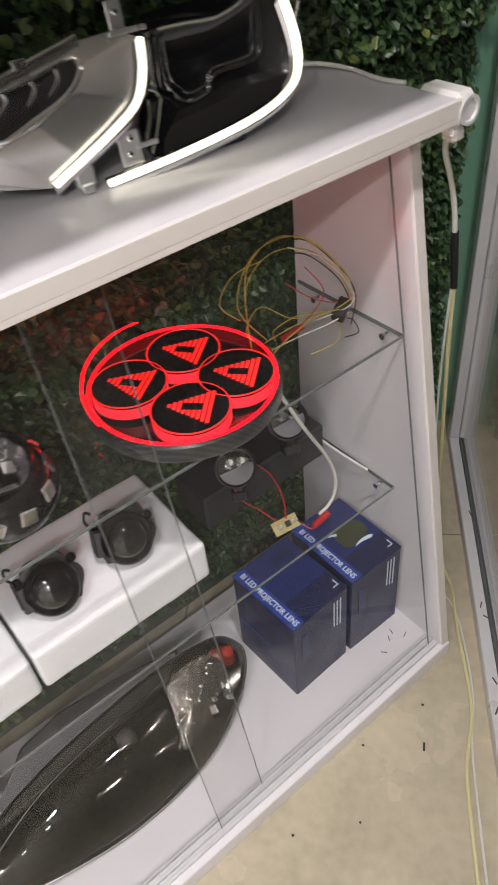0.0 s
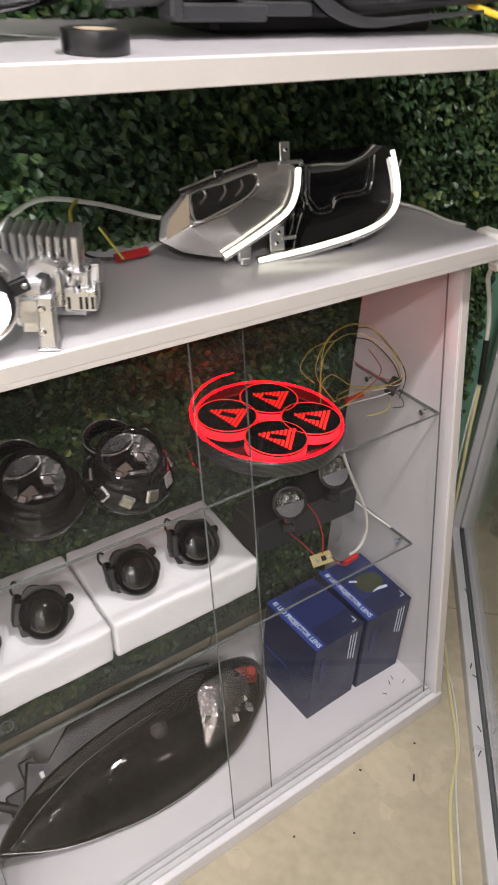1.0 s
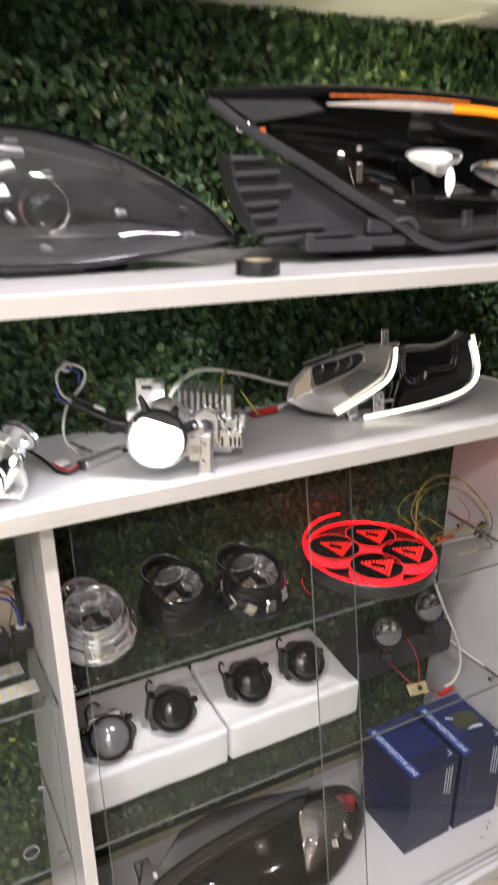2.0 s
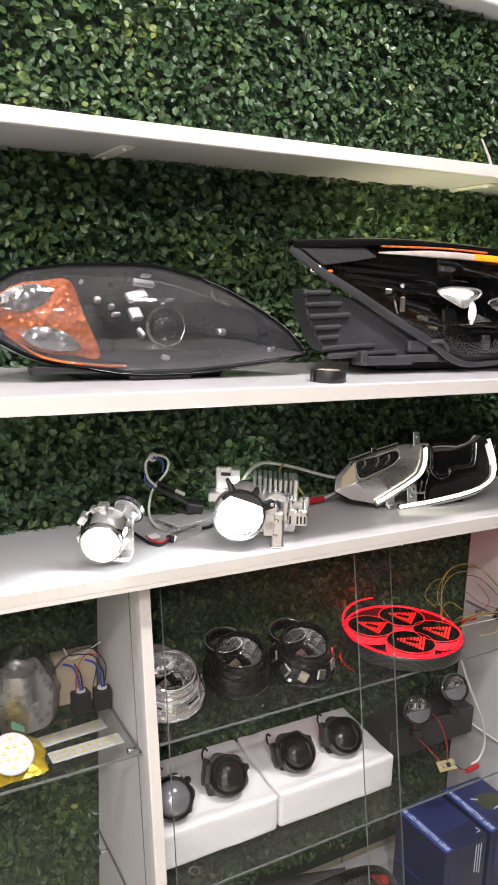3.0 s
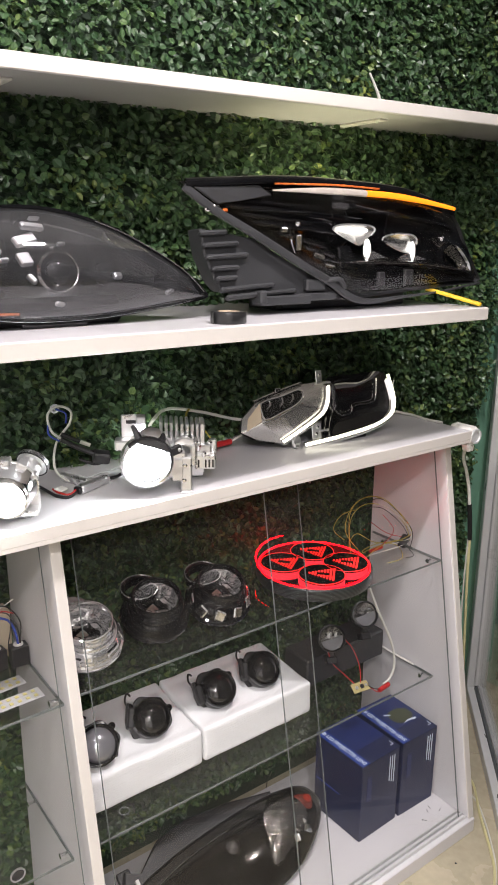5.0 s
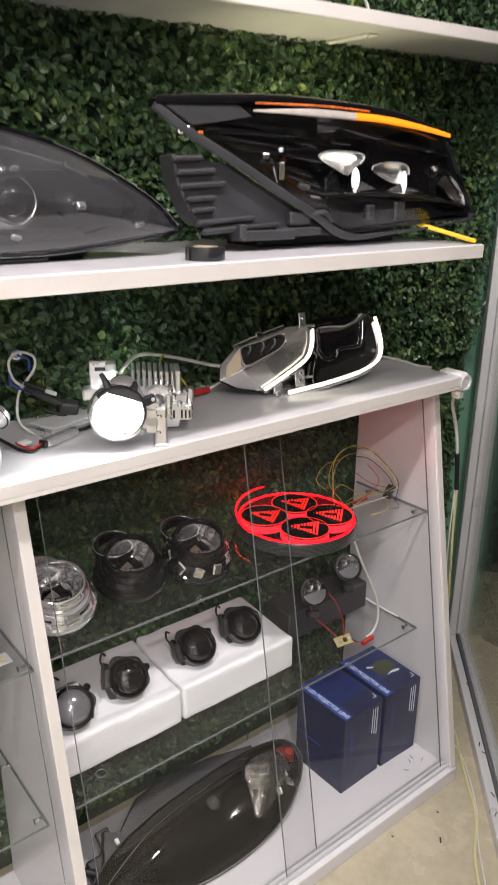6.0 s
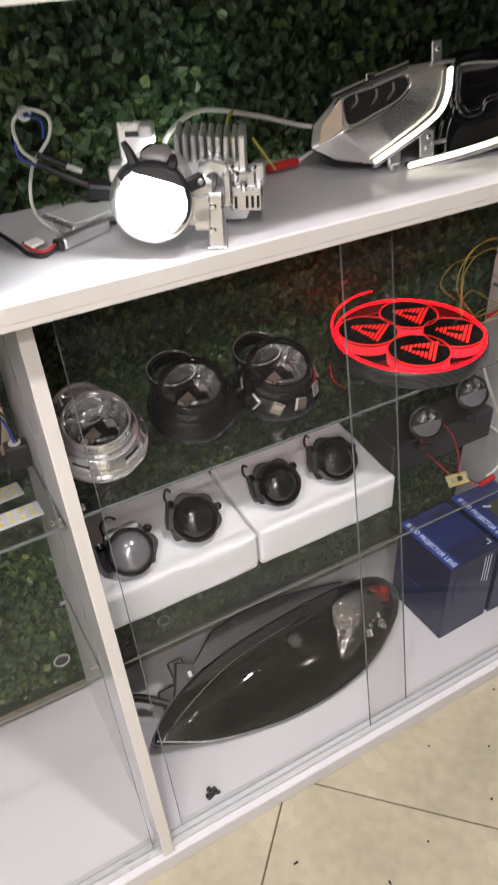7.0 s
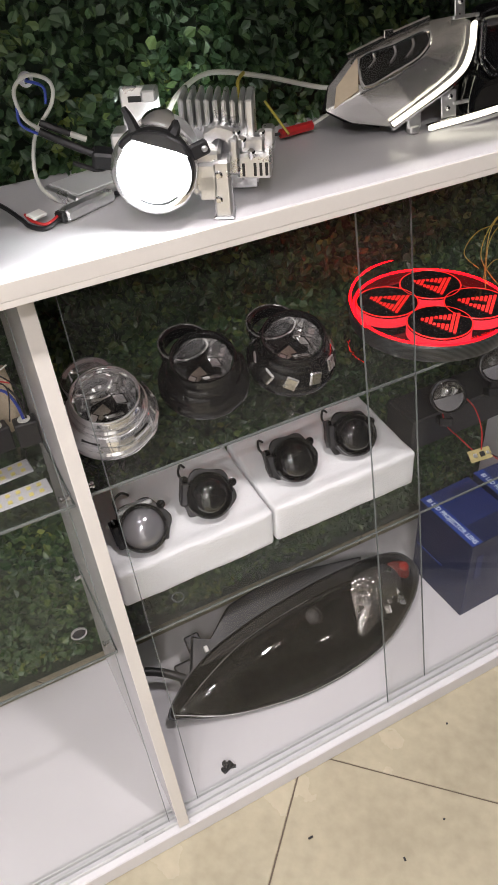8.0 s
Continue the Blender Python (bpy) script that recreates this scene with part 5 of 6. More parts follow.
def small_projector(c, out, lens, turn, label):
    m = facing(c, out, turn=turn)
    p = thing("projector_lens", m, label, "projector lens", "projector lenses in foam")
    ear = [(0.0475 * math.cos(a) * (1 + 0.07 * math.cos(6 * a)), 0.0475 * math.sin(a) * (1 + 0.07 * math.cos(6 * a))) for a in np.linspace(0, 2 * math.pi, 30, endpoint=False)]
    part("back_plate", plate(ear, 0.007, pose(0, 0, -0.036), 0.002), "black", p)
    part("barrel", lathe([(0.030, -0.06), (0.037, -0.05), (0.040, -0.029), (0.040, -0.010), (0.038, -0.006), (0.0395, -0.004), (0.0395, 0.004), (0.037, 0.007), (0.034, 0.005), (0.033, -0.002)], 40), "gloss", p)
    part("lens", lathe([(0.0335, 0.0), (0.031, 0.006), (0.022, 0.013), (0.011, 0.0165), (0, 0.0175)], 36), lens, p, "bulged glass lens")
    for a in (30, 150, 270):
        part("screw_ear", lathe([(0, 0.004), (0.0025, 0.004), (0.004, 0.002), (0.0075, 0.001), (0.0075, -0.006), (0, -0.006)], 14, Matrix.Translation((0.048 * math.cos(radians(a)), 0.048 * math.sin(radians(a)), -0.030))), "gloss", p)
    part("side_bracket", join(box(-0.048, -0.034, -0.02, 0.02, -0.036, -0.008, 0.003), box(-0.05, -0.046, -0.012, 0.03, -0.03, -0.012, 0.001)), "black", p)
    part("lead", tube([(-0.03, 0.035, -0.04), (-0.028, 0.058, -0.03), (-0.012, 0.066, -0.02), (-0.002, 0.058, -0.025)] if lens == "lenssilver" else [(-0.04, 0.02, -0.04), (-0.052, 0.035, -0.03), (-0.050, 0.050, -0.025), (-0.042, 0.046, -0.03)], 0.0022, 6), "wire_k", p, "black lead")
    if lens == "lenssilver":
        part("shutter_frame", box(-0.03, 0.03, 0.032, 0.040, -0.034, -0.026, 0.002), "alu", p, "pale shutter frame")
    return p


AX = (-0.16, -0.74, 0.65)
small_projector((0.086, 0.246, 0.502), AX, "lenssilver", 10, "black projector lens with silvery glass set in foam")
small_projector((0.211, 0.258, 0.504), AX, "lensdark", -14, "black projector lens with dark glass and bent lead set in foam")
small_projector((0.380, 0.262, 0.504), AX, "lensdark", 4, "black projector lens with dark glass set in foam")
small_projector((0.508, 0.266, 0.504), AX, "lensdark", -8, "black projector lens with dark glass set in foam near the end")

# shroud bezels on the upper glass shelf
def bezel_cup(x, y, material, label, style, r=0.070, tilt=20, spin=25):
    """Tall flared shroud standing on its wide ring, leaning to the front, with a collar behind."""
    m = pose(x, y, SHELF1 + 0.0006 + r * math.sin(radians(tilt)) * 0.93, tilt, -6, 0)
    c = thing("lens_shroud", m, label, "lens shroud", "lens shrouds")
    h, q = 0.062, 0.047
    part("shell", lathe([(r - 0.006, 0.0), (r - 0.001, 0.002), (r, 0.004), (r - 0.001, 0.012), (r - 0.005, 0.014), (r - 0.006, 0.017), (r - 0.005, 0.018), (r - 0.010, 0.032), (r - 0.014, 0.036), (r - 0.016, 0.036), (r - 0.017, 0.040), (q + 0.006, 0.042), (q + 0.003, 0.045), (q + 0.002, 0.052), (q + 0.003, 0.054), (q + 0.002, h - 0.002), (q, h), (q - 0.0025, h - 0.002), (q - 0.004, h - 0.008)], 60), material, c)
    part("mouth_ring", tube([(q * math.cos(a), q * math.sin(a), h) for a in np.linspace(0, 2 * math.pi, 36, endpoint=False)], 0.0022, 2, 8, closed=True), "cupchrome" if style == 0 else "gloss", c, "polished mouth ring")
    part("inner_cone", lathe([(q - 0.004, h - 0.008), (q - 0.009, 0.036), (q - 0.016, 0.024), (q - 0.022, 0.020)], 11, pose(0, 0, 0, 0, 0, spin)), "cupchrome", c, "bright faceted inner cone", smooth=None)
    part("collar", lathe([(0.030, 0.0), (0.037, 0.0), (0.039, 0.004), (0.039, 0.016), (0.036, 0.020), (0.031, 0.018)], 44, pose(-0.006, 0.052, 0.020, -8, 0, 0), closed=True), material, c, "round collar at the back")
    part("collar_rim", tube([(-0.006 + 0.0375 * math.cos(a), 0.0548 + 0.0372 * math.sin(a), 0.0395 - 0.0052 * math.sin(a)) for a in np.linspace(0, 2 * math.pi, 32, endpoint=False)], 0.0016, 2, 6, closed=True), "cupchrome", c, "thin bright collar rim")
    n = 10
    for k in range(n):
        a = 360 / n * k + spin
        at = pose(0, 0, 0, 0, 0, a) @ Matrix.Translation((0, -(r - 0.0085), 0.0255)) @ pose(0, 0, 0, -24, 0, 0)
        if style == 2:
            f = part("chrome_facet", moved(box(-0.0100, 0.0100, -0.0022, 0.0024, -0.0105, 0.0105, 0.0015), at @ pose(0, 0, 0, 0, 20, 0)), "cupchrome", c, "slanted chrome facet")
            part("facet_face", moved(box(-0.0078, 0.0078, -0.0032, -0.0020, -0.0088, 0.0088, 0.0006), at @ pose(0, 0, 0, 0, 20, 0)), "dullchrome", f, "bright facet face")
        elif k % 2 == 0:
            part("slot", moved(box(-0.0135, 0.0135, -0.0012, 0.002, 0.002, 0.0065, 0.0008), at), "lensdark", c, "dark recessed slot")
            part("slot_lip", moved(box(-0.0145, 0.0145, -0.0026, 0.0008, -0.0085, -0.001, 0.001), at), "cupchrome" if style == 0 else "gloss", c, "polished slot lip")
        else:
            part("rib", moved(box(-0.0016, 0.0016, -0.0022, 0.002, -0.010, 0.008, 0.0006), at), material, c)
    part("inner_floor", lathe([(0, 0.016), (q - 0.022, 0.016), (q - 0.020, 0.021), (q - 0.024, 0.0225), (0, 0.022)], 32), "gloss", c)
    # Tilted plates imitate the squarish reflections inside the mouth.
    for k, (w, d, px, py, a, t) in enumerate(((0.038, 0.018, -0.004, 0.018, 8, -26), (0.030, 0.022, -0.013, -0.006, 12, 18), (0.020, 0.030, 0.019, 0.002, -16, -34), (0.034, 0.014, 0.002, -0.022, -8, -30), (0.014, 0.014, -0.026, -0.014, 40, 12))):
        mt = pose(px, py, 0.030 + 0.0025 * k, t * 0.6, -t * 0.5, a + spin * 0.3)
        tab = part("reflection_tab", moved(box(-w * 0.42, w * 0.42, -d * 0.4, d * 0.4, -0.0008, 0.0008, 0.0005), mt), "satin" if k == 3 else "dullchrome" if k in (0, 1) else "cupchrome", c, "bright plate standing in for a reflection in the mouth")
        part("reflection_edge", moved(tube([(-w * 0.42, -d * 0.4, 0.0012), (w * 0.42, -d * 0.4, 0.0012), (w * 0.42, d * 0.4, 0.0012), (-w * 0.42, d * 0.4, 0.0012)], 0.0009, 1, 5, closed=True, smooth=False), mt), "gloss", tab, "dark edge of the reflection plate")
    return c


bezel_cup(0.076, 0.256, "cupchrome", "bright chrome lens shroud ring on the glass shelf", 0)
bezel_cup(0.229, 0.268, "gloss", "gloss black lens shroud ring on the glass shelf", 1, spin=10)
bezel_cup(0.368, 0.248, "gloss", "gloss black lens shroud ring with slanted chrome facets", 2, spin=4)

# round red tail lamp
rl = thing("red_ring_lamp", pose(0.643, 0.256, SHELF1 + 0.0006), "round lit red tail lamp with four lens discs and carbon rim", "tail lamp")
part("rim", lathe([(0.118, 0.0), (0.131, 0.003), (0.1345, 0.010), (0.1345, 0.029), (0.132, 0.032), (0.1285, 0.032), (0.1285, 0.012), (0.118, 0.006)], 72, closed=True), "carbon", rl, "dark carbon-weave rim")
part("tray", lathe([(0, 0.006), (0.1285, 0.006), (0.1285, 0.010), (0, 0.010)], 64), "gloss", rl, "dark mirror-like tray")
part("outer_tube", tube([(0.1275 * math.cos(a), 0.1275 * math.sin(a), 0.0325) for a in np.linspace(0, 2 * math.pi, 48, endpoint=False)], 0.0020, 2, 8, closed=True), "redglow", rl, "glowing red light tube")
# Ghost image of the ring in the panes, modelled as a glowing arc.
part("ghost_arc", tube([(0.1330 * math.cos(a), 0.1330 * math.sin(a) + 0.002, 0.0335 + 0.020 * max(0.0, math.sin(a))) for a in np.linspace(radians(82), radians(182), 26)], 0.0021, 2, 6, ends=lambda t: 0.35 + 0.65 * math.sin(math.pi * min(1, max(0, t)))), "redglow", rl, "glowing red arc standing in for the ring's reflection in the glass")
part("inner_wall", lathe([(0.1265, 0.012), (0.1265, 0.029)], 64), "redwall", rl, "dark red inner wall with the tube's light as a faint glow", shadow=False)
for k, (dx, dy) in enumerate(((-0.060, 0.040), (0.037, 0.049), (0.058, -0.044), (-0.030, -0.060))):
    dsc = part("lens_disc", lathe([(0, 0.037), (0.050, 0.037), (0.052, 0.035), (0.052, 0.033)], 44, pose(dx, dy, 0.001)), "gloss", rl, "dark glossy lens disc")
    part("glow_rim", lathe([(0.0520, 0.016), (0.0520, 0.0335), (0.0505, 0.034), (0.0505, 0.016)], 44, pose(dx, dy, 0.001), closed=True), "redsoft", dsc, "pinkish red glowing rim")
    tri = []
    turn = 35 + k * 3
    mt = Matrix.Translation((dx, dy, 0.0385)) @ pose(0, 0, 0, 0, 0, turn) @ Matrix.Diagonal((1.2, 1.2, 1, 1))
    for i in range(9):
        v = -0.024 + i * 0.0056
        half = 0.0275 * (1 - (i + 0.3) / 9.3)
        spans = [(-half, half)] if i < 2 or i > 5 else [(-half, -0.006), (0.006, half)]
        for a, b in spans:
            if b - a > 0.003:
                tri.append(moved(box(a, b, v, v + 0.0040, 0, 0.0012, 0.0004, 1), mt))
    part("red_emblem", join(*tri), "redmark", dsc, "striped red triangular mark")
    part("disc_ring", tube([(dx + 0.0515 * math.cos(a), dy + 0.0515 * math.sin(a), 0.0375) for a in np.linspace(0, 2 * math.pi, 32, endpoint=False)], 0.0010, 2, 6, closed=True), "redmark", dsc, "thin red disc edge")
part("lead", tube([(0.108, -0.050, 0.012), (0.120, -0.060, -0.03), (0.156, -0.064, -0.11), (0.200, -0.070, -0.20), (0.216, -0.072, -0.255), (0.212, -0.074, -0.288), (0.196, -0.076, -0.306), (0.172, -0.078, -0.310)], 0.0030), "wire_w", rl, "white sheathed lead hanging down")

# thin coloured wires by the right panel
wb = thing("wire_bundle", pose(0.86, 0.28, SHELF1), "tangle of thin yellow, red, white and black wires", "wire")
for k, (mn, pts) in enumerate((
    ("wire_y", [(-0.10, -0.02, 0.03), (-0.13, 0.02, 0.10), (-0.06, 0.05, 0.165), (0.03, 0.03, 0.17), (0.075, -0.03, 0.11), (0.07, -0.07, 0.075)]),
    ("wire_y", [(-0.11, 0.0, 0.01), (-0.04, -0.03, 0.04), (0.03, -0.06, 0.055), (0.07, -0.07, 0.07)]),
    ("wire_k", [(-0.05, 0.05, 0.15), (0.03, 0.03, 0.165), (0.078, -0.025, 0.105), (0.066, -0.075, 0.075), (0.05, -0.08, 0.02)]),
    ("wire_w", [(0.05, 0.0, 0.13), (0.07, -0.05, 0.09), (0.055, -0.075, 0.06), (-0.01, -0.05, 0.045)]),
    ("wire_r", [(0.02, 0.01, 0.12), (0.03, -0.03, 0.08), (-0.02, -0.04, 0.05), (-0.07, -0.04, 0.042)]),
    ("wire_y", [(-0.09, -0.03, 0.03), (-0.05, 0.02, 0.01), (0.0, 0.0, 0.03), (0.05, -0.03, 0.02), (0.02, -0.08, 0.004), (-0.05, -0.08, 0.004)]),
    ("wire_y", [(-0.12, 0.03, 0.06), (-0.14, 0.06, 0.09), (-0.09, 0.08, 0.12), (-0.03, 0.07, 0.13)]),
    ("wire_y", [(-0.12, 0.01, 0.05), (-0.08, 0.05, 0.14), (0.0, 0.05, 0.175), (0.06, 0.0, 0.14), (0.075, -0.05, 0.085)]),
    ("wire_w", [(0.0, 0.03, 0.16), (0.06, -0.01, 0.125), (0.08, -0.05, 0.08), (0.06, -0.08, 0.05)]),
    ("wire_y", [(-0.10, -0.04, 0.02), (-0.13, 0.0, 0.05), (-0.08, 0.02, 0.075), (-0.04, -0.02, 0.05), (0.02, -0.05, 0.05)]),
    ("wire_r", [(-0.02, 0.02, 0.10), (0.01, -0.02, 0.07), (0.05, -0.06, 0.06), (0.075, -0.07, 0.07)]),
    ("wire_y", [(-0.13, -0.01, 0.02), (-0.10, 0.03, 0.12), (-0.02, 0.05, 0.15), (0.05, 0.02, 0.135), (0.07, -0.04, 0.09), (0.06, -0.07, 0.05)]),
    ("wire_w", [(-0.12, -0.03, 0.015), (-0.06, -0.05, 0.03), (0.0, -0.07, 0.04), (0.05, -0.075, 0.045)]),
    ("wire_y", [(-0.14, -0.05, 0.01), (-0.08, -0.06, 0.05), (-0.01, -0.06, 0.06), (0.06, -0.07, 0.05)]),
    ("wire_k", [(-0.02, 0.05, 0.14), (0.04, 0.03, 0.13), (0.075, -0.02, 0.085), (0.07, -0.06, 0.05)]),
    ("wire_k", [(0.05, -0.07, 0.03), (0.072, -0.065, 0.012), (0.06, -0.09, 0.003), (0.03, -0.085, 0.004)]))):
    pts = [(0.050 + (x - 0.050) * 0.80, -0.062 + (y + 0.062) * 0.80, 0.030 + (z - 0.038) * 0.78) for x, y, z in pts]
    part("strand", tube(pts, 0.0009, 7, 6), mn, wb, {"wire_y": "yellow strand", "wire_k": "black strand", "wire_w": "white strand", "wire_r": "red strand"}[mn])
part("connector", moved(box(-0.018, 0.018, -0.010, 0.010, -0.008, 0.008, 0.002), pose(0.045, -0.062, 0.038, 10, -20, 20)), "black", wb, "small black connector")
part("joint", tube([(-0.058, -0.046, 0.030), (-0.020, -0.050, 0.034)], 0.004, 3), "wire_r", wb, "red-orange joint")
up_stub = thing("cable_stub", pose(0.91, 0.37, 1.72), "pale cable stub rising behind the upper shelf", "cable")
part("stub", tube([(0.915, 0.368, 1.716), (0.891, 0.366, 1.765), (0.873, 0.363, 1.787), (0.853, 0.360, 1.808)], 0.0042, 5, ends=lambda t: 1 - 0.5 * t), "wire_w", up_stub, world=True)
tie = thing("cable_stub", pose(0.72, 0.385, 0.93), "pale cable stub hanging behind the bay", "cable")
part("stub", tube([(0, 0, 0.06), (0.002, -0.006, 0.02), (0.008, -0.010, -0.05)], 0.003), "wire_w", tie)

# two round spot lamps standing on a dark block, with circuit board
bk = solid("dark_case", box(0.66, 0.93, 0.285, 0.375, SHELF2 + 0.0006, SHELF2 + 0.075, 0.004), "grey", "dark grey plastic case on the glass shelf", "case", at=(0.79, 0.33, SHELF2 + 0.0006))


def spot(c, out):
    m = facing(c, out)
    s = thing("spot_lamp", m, "small round black spot lamp with faceted silver reflector", "spot lamp", "spot lamps")
    part("body", lathe([(0.0, -0.055), (0.018, -0.055), (0.024, -0.04), (0.031, -0.022), (0.034, -0.006), (0.034, 0.002), (0.031, 0.003), (0.029, -0.002)], 36), "black", s)
    part("reflector", lathe([(0.029, 0.0), (0.022, -0.008), (0.010, -0.013), (0, -0.014)], 36), "dullchrome", s, "silver reflector")
    for k in range(4):
        a = radians(45 + 90 * k)
        part("led_cup", lathe([(0.009, 0.0), (0.0085, 0.001), (0.006, -0.005), (0, -0.006)], 14, Matrix.Translation((0.013 * math.cos(a), 0.013 * math.sin(a), -0.001))), "chrome", s, "small bright cup")
    half = [(0.028 * math.cos(a), 0.028 * math.sin(a)) for a in np.linspace(radians(195), radians(375), 16)]
    part("frosted_half", plate(half, 0.0015, pose(0, 0, -0.001), 0.0003), "lenssilver", s, "frosted silvery lower half")
    part("cover", lathe([(0.0295, 0.0015), (0.02, 0.004), (0, 0.005)], 32), "plainlens", s, "clear cover", shadow=False)
    part("stand", join(box(-0.008, 0.008, -0.045, -0.028, -0.03, -0.012, 0.002), box(-0.014, 0.014, -0.062, -0.044, -0.045, -0.010, 0.003)), "black", s)
    return s


spot((0.828, 0.262, 0.542), (-0.35, -0.78, 0.5))
spot((0.712, 0.258, 0.515), (-0.45, -0.78, 0.42))
pc = thing("circuit_board", pose(0.755, 0.196, SHELF2 + 0.0006, 0, 0, -8), "small circuit board with red leads on the glass shelf", "circuit board")
part("board", moved(box(-0.024, 0.024, -0.012, 0.012, 0.0, 0.002, 0.0005), pose(0, 0, 0.016, 35, 0, 0)), "pcb", pc)
part("stand_off", box(-0.02, 0.02, 0.006, 0.012, 0.0, 0.018, 0.001), "black", pc)
for px, s in ((-0.012, 0.008), (0.004, 0.010), (0.016, 0.006)):
    part("component", moved(box(px - s / 2, px + s / 2, -s / 2, s / 2, 0.0015, 0.005, 0.0008), pose(0, 0, 0.016, 35, 0, 0)), "cast" if s < 0.009 else "black", pc, "small electronic component")
part("lead", tube([(0.006, 0.006, 0.022), (0.010, 0.02, 0.06), (0.002, 0.04, 0.10), (-0.02, 0.055, 0.13)], 0.0012), "wire_r", pc, "red lead")
part("lead", tube([(-0.010, 0.008, 0.022), (-0.03, 0.03, 0.045), (-0.055, 0.045, 0.075), (-0.06, 0.06, 0.11)], 0.0012), "wire_r", pc, "red lead")
part("lead", tube([(0.02, 0.0, 0.016), (0.03, -0.016, 0.012), (0.044, -0.022, 0.010)], 0.0012), "wire_k", pc, "black lead")
part("connector", tube([(0.04, -0.024, 0.008), (0.076, -0.016, 0.010)], 0.0058, 3, 8), "wire_r", pc, "red connector")
part("lead", tube([(0.022, -0.004, 0.014), (0.034, -0.024, 0.006), (0.042, -0.024, 0.008)], 0.001), "wire_r", pc, "red lead")
vs = thing("clear_rod", pose(0.935, 0.285, SHELF2), "pale plastic rod leaning by the shelf end", "rod")
part("rod", tube([(0.012, 0.045, 0.010), (0.015, -0.02, 0.006), (0.02, -0.085, 0.004)], 0.0026, 4), "plastic_w", vs)

# large smoked headlight lying in the bottom of the bay
mc = facing((0.35, 0.2, 0.10), (0, -0.5, 0.87), (0, 1, 0))
hb = thing("headlight", mc, "large smoked car headlight lying face up on the cabinet floor", "headlight")
OUT_C = smooth_outline([(-0.305, -0.031), (-0.254, 0.013), (-0.185, 0.045), (-0.12, 0.060), (-0.058, 0.070), (0.068, 0.081), (0.15, 0.083), (0.196, 0.080), (0.255, 0.070), (0.284, 0.050), (0.294, 0.011), (0.252, -0.038), (0.169, -0.084), (0.075, -0.105), (-0.034, -0.108), (-0.129, -0.095), (-0.215, -0.073), (-0.275, -0.050)], 4)
part("housing", join(dome(OUT_C, -0.048, 6, power=3.0), plate([(-0.24, 0.02), (-0.207, 0.088), (-0.176, 0.060), (-0.115, 0.112), (-0.031, 0.124), (0.085, 0.112), (0.20, 0.090), (0.15, 0.05), (-0.10, 0.03)], 0.03, pose(0, 0, -0.035), 0.004)), "black", hb)
part("mount_tube", tube([(-0.25, 0.020, -0.022), (-0.285, 0.048, -0.022), (-0.316, 0.064, -0.020)], 0.0085, 5, 12), "black", hb, "black mounting tube")
part("mount_tab", join(box(-0.222, -0.190, 0.045, 0.092, -0.03, -0.020, 0.003), box(-0.262, -0.20, 0.008, 0.05, -0.030, -0.018, 0.004)), "black", hb)
part("clip", box(-0.196, -0.188, 0.046, 0.058, -0.012, 0.002, 0.001), "plastic_w", hb, "small pale clip")
part("rim", ring_band(OUT_C, 0.004, -0.016, 0.002), "grey", hb)
part("inner_bezel", dome([(x * 0.97, y * 0.95) for x, y in OUT_C], -0.020, 5, power=3, m=pose(0, 0, -0.004)), "gloss", hb, "dark glossy inner bezel")
RF = smooth_outline([(0.140, 0.046), (0.19, 0.058), (0.236, 0.048), (0.245, 0.0), (0.20, -0.03), (0.150, -0.05), (0.105, -0.058), (0.12, -0.01)], 3)
rc = part("corner_reflector", dome(RF, 0.012, 5, m=pose(0, 0, 0.010)), "facet", hb, "faceted clear corner reflector")
rng = random.Random(5)
for k in range(14):
    a, b = rng.uniform(0.125, 0.232), rng.uniform(-0.035, 0.048)
    if a + b * 0.5 > 0.10:
        part("facet", moved(box(-0.008, 0.008, -0.006, 0.006, 0, 0.003, 0.001), Matrix.Translation((a, b, 0.013)) @ pose(0, 0, 0, rng.uniform(-30, 30), rng.uniform(-30, 30), rng.uniform(0, 90))), "cast" if k % 2 else "chrome", rc)
part("red_patch", dome(smooth_outline([(0.238, 0.052), (0.280, 0.038), (0.268, 0.008), (0.245, 0.020)], 3), 0.006, 3, m=pose(0, 0, 0.004)), "redlens", hb, "red-orange corner patch")
projector_eye(Matrix.Translation((0.035, 0.020, -0.004)), 0.020, hb, lens="lenssilver", ring="dullchrome")
projector_eye(Matrix.Translation((-0.070, 0.0, -0.010)), 0.032, hb)
part("inner_crease", tube([(-0.285, -0.034, 0.004), (-0.22, -0.002, 0.014), (-0.13, 0.030, 0.020), (-0.03, 0.046, 0.022), (0.07, 0.052, 0.022), (0.14, 0.050, 0.018)], 0.0022, 6), "dullchrome", hb, "polished crease of the bezel")
part("bezel_bowl", dome(smooth_outline([(-0.215, -0.030), (-0.12, 0.020), (0.0, 0.038), (0.10, 0.036), (0.115, -0.01), (0.085, -0.058), (-0.02, -0.075), (-0.13, -0.065)], 4), -0.022, 6, m=pose(0, 0, 0.008)), "gloss", hb, "dark glossy lamp bowl")
# Bars added to give glints under the smoked lens.
part("glint_bar", tube([(-0.060, -0.040, 0.012), (-0.020, -0.044, 0.014), (0.020, -0.042, 0.014)], 0.0012, 5, 6), "chrome", hb, "thin chrome bar added as a glint")
part("glint_bar", tube([(-0.012, 0.016, 0.014), (-0.010, -0.004, 0.014), (-0.014, -0.020, 0.013)], 0.0012, 5, 6), "chrome", hb, "thin chrome bar added as a glint")
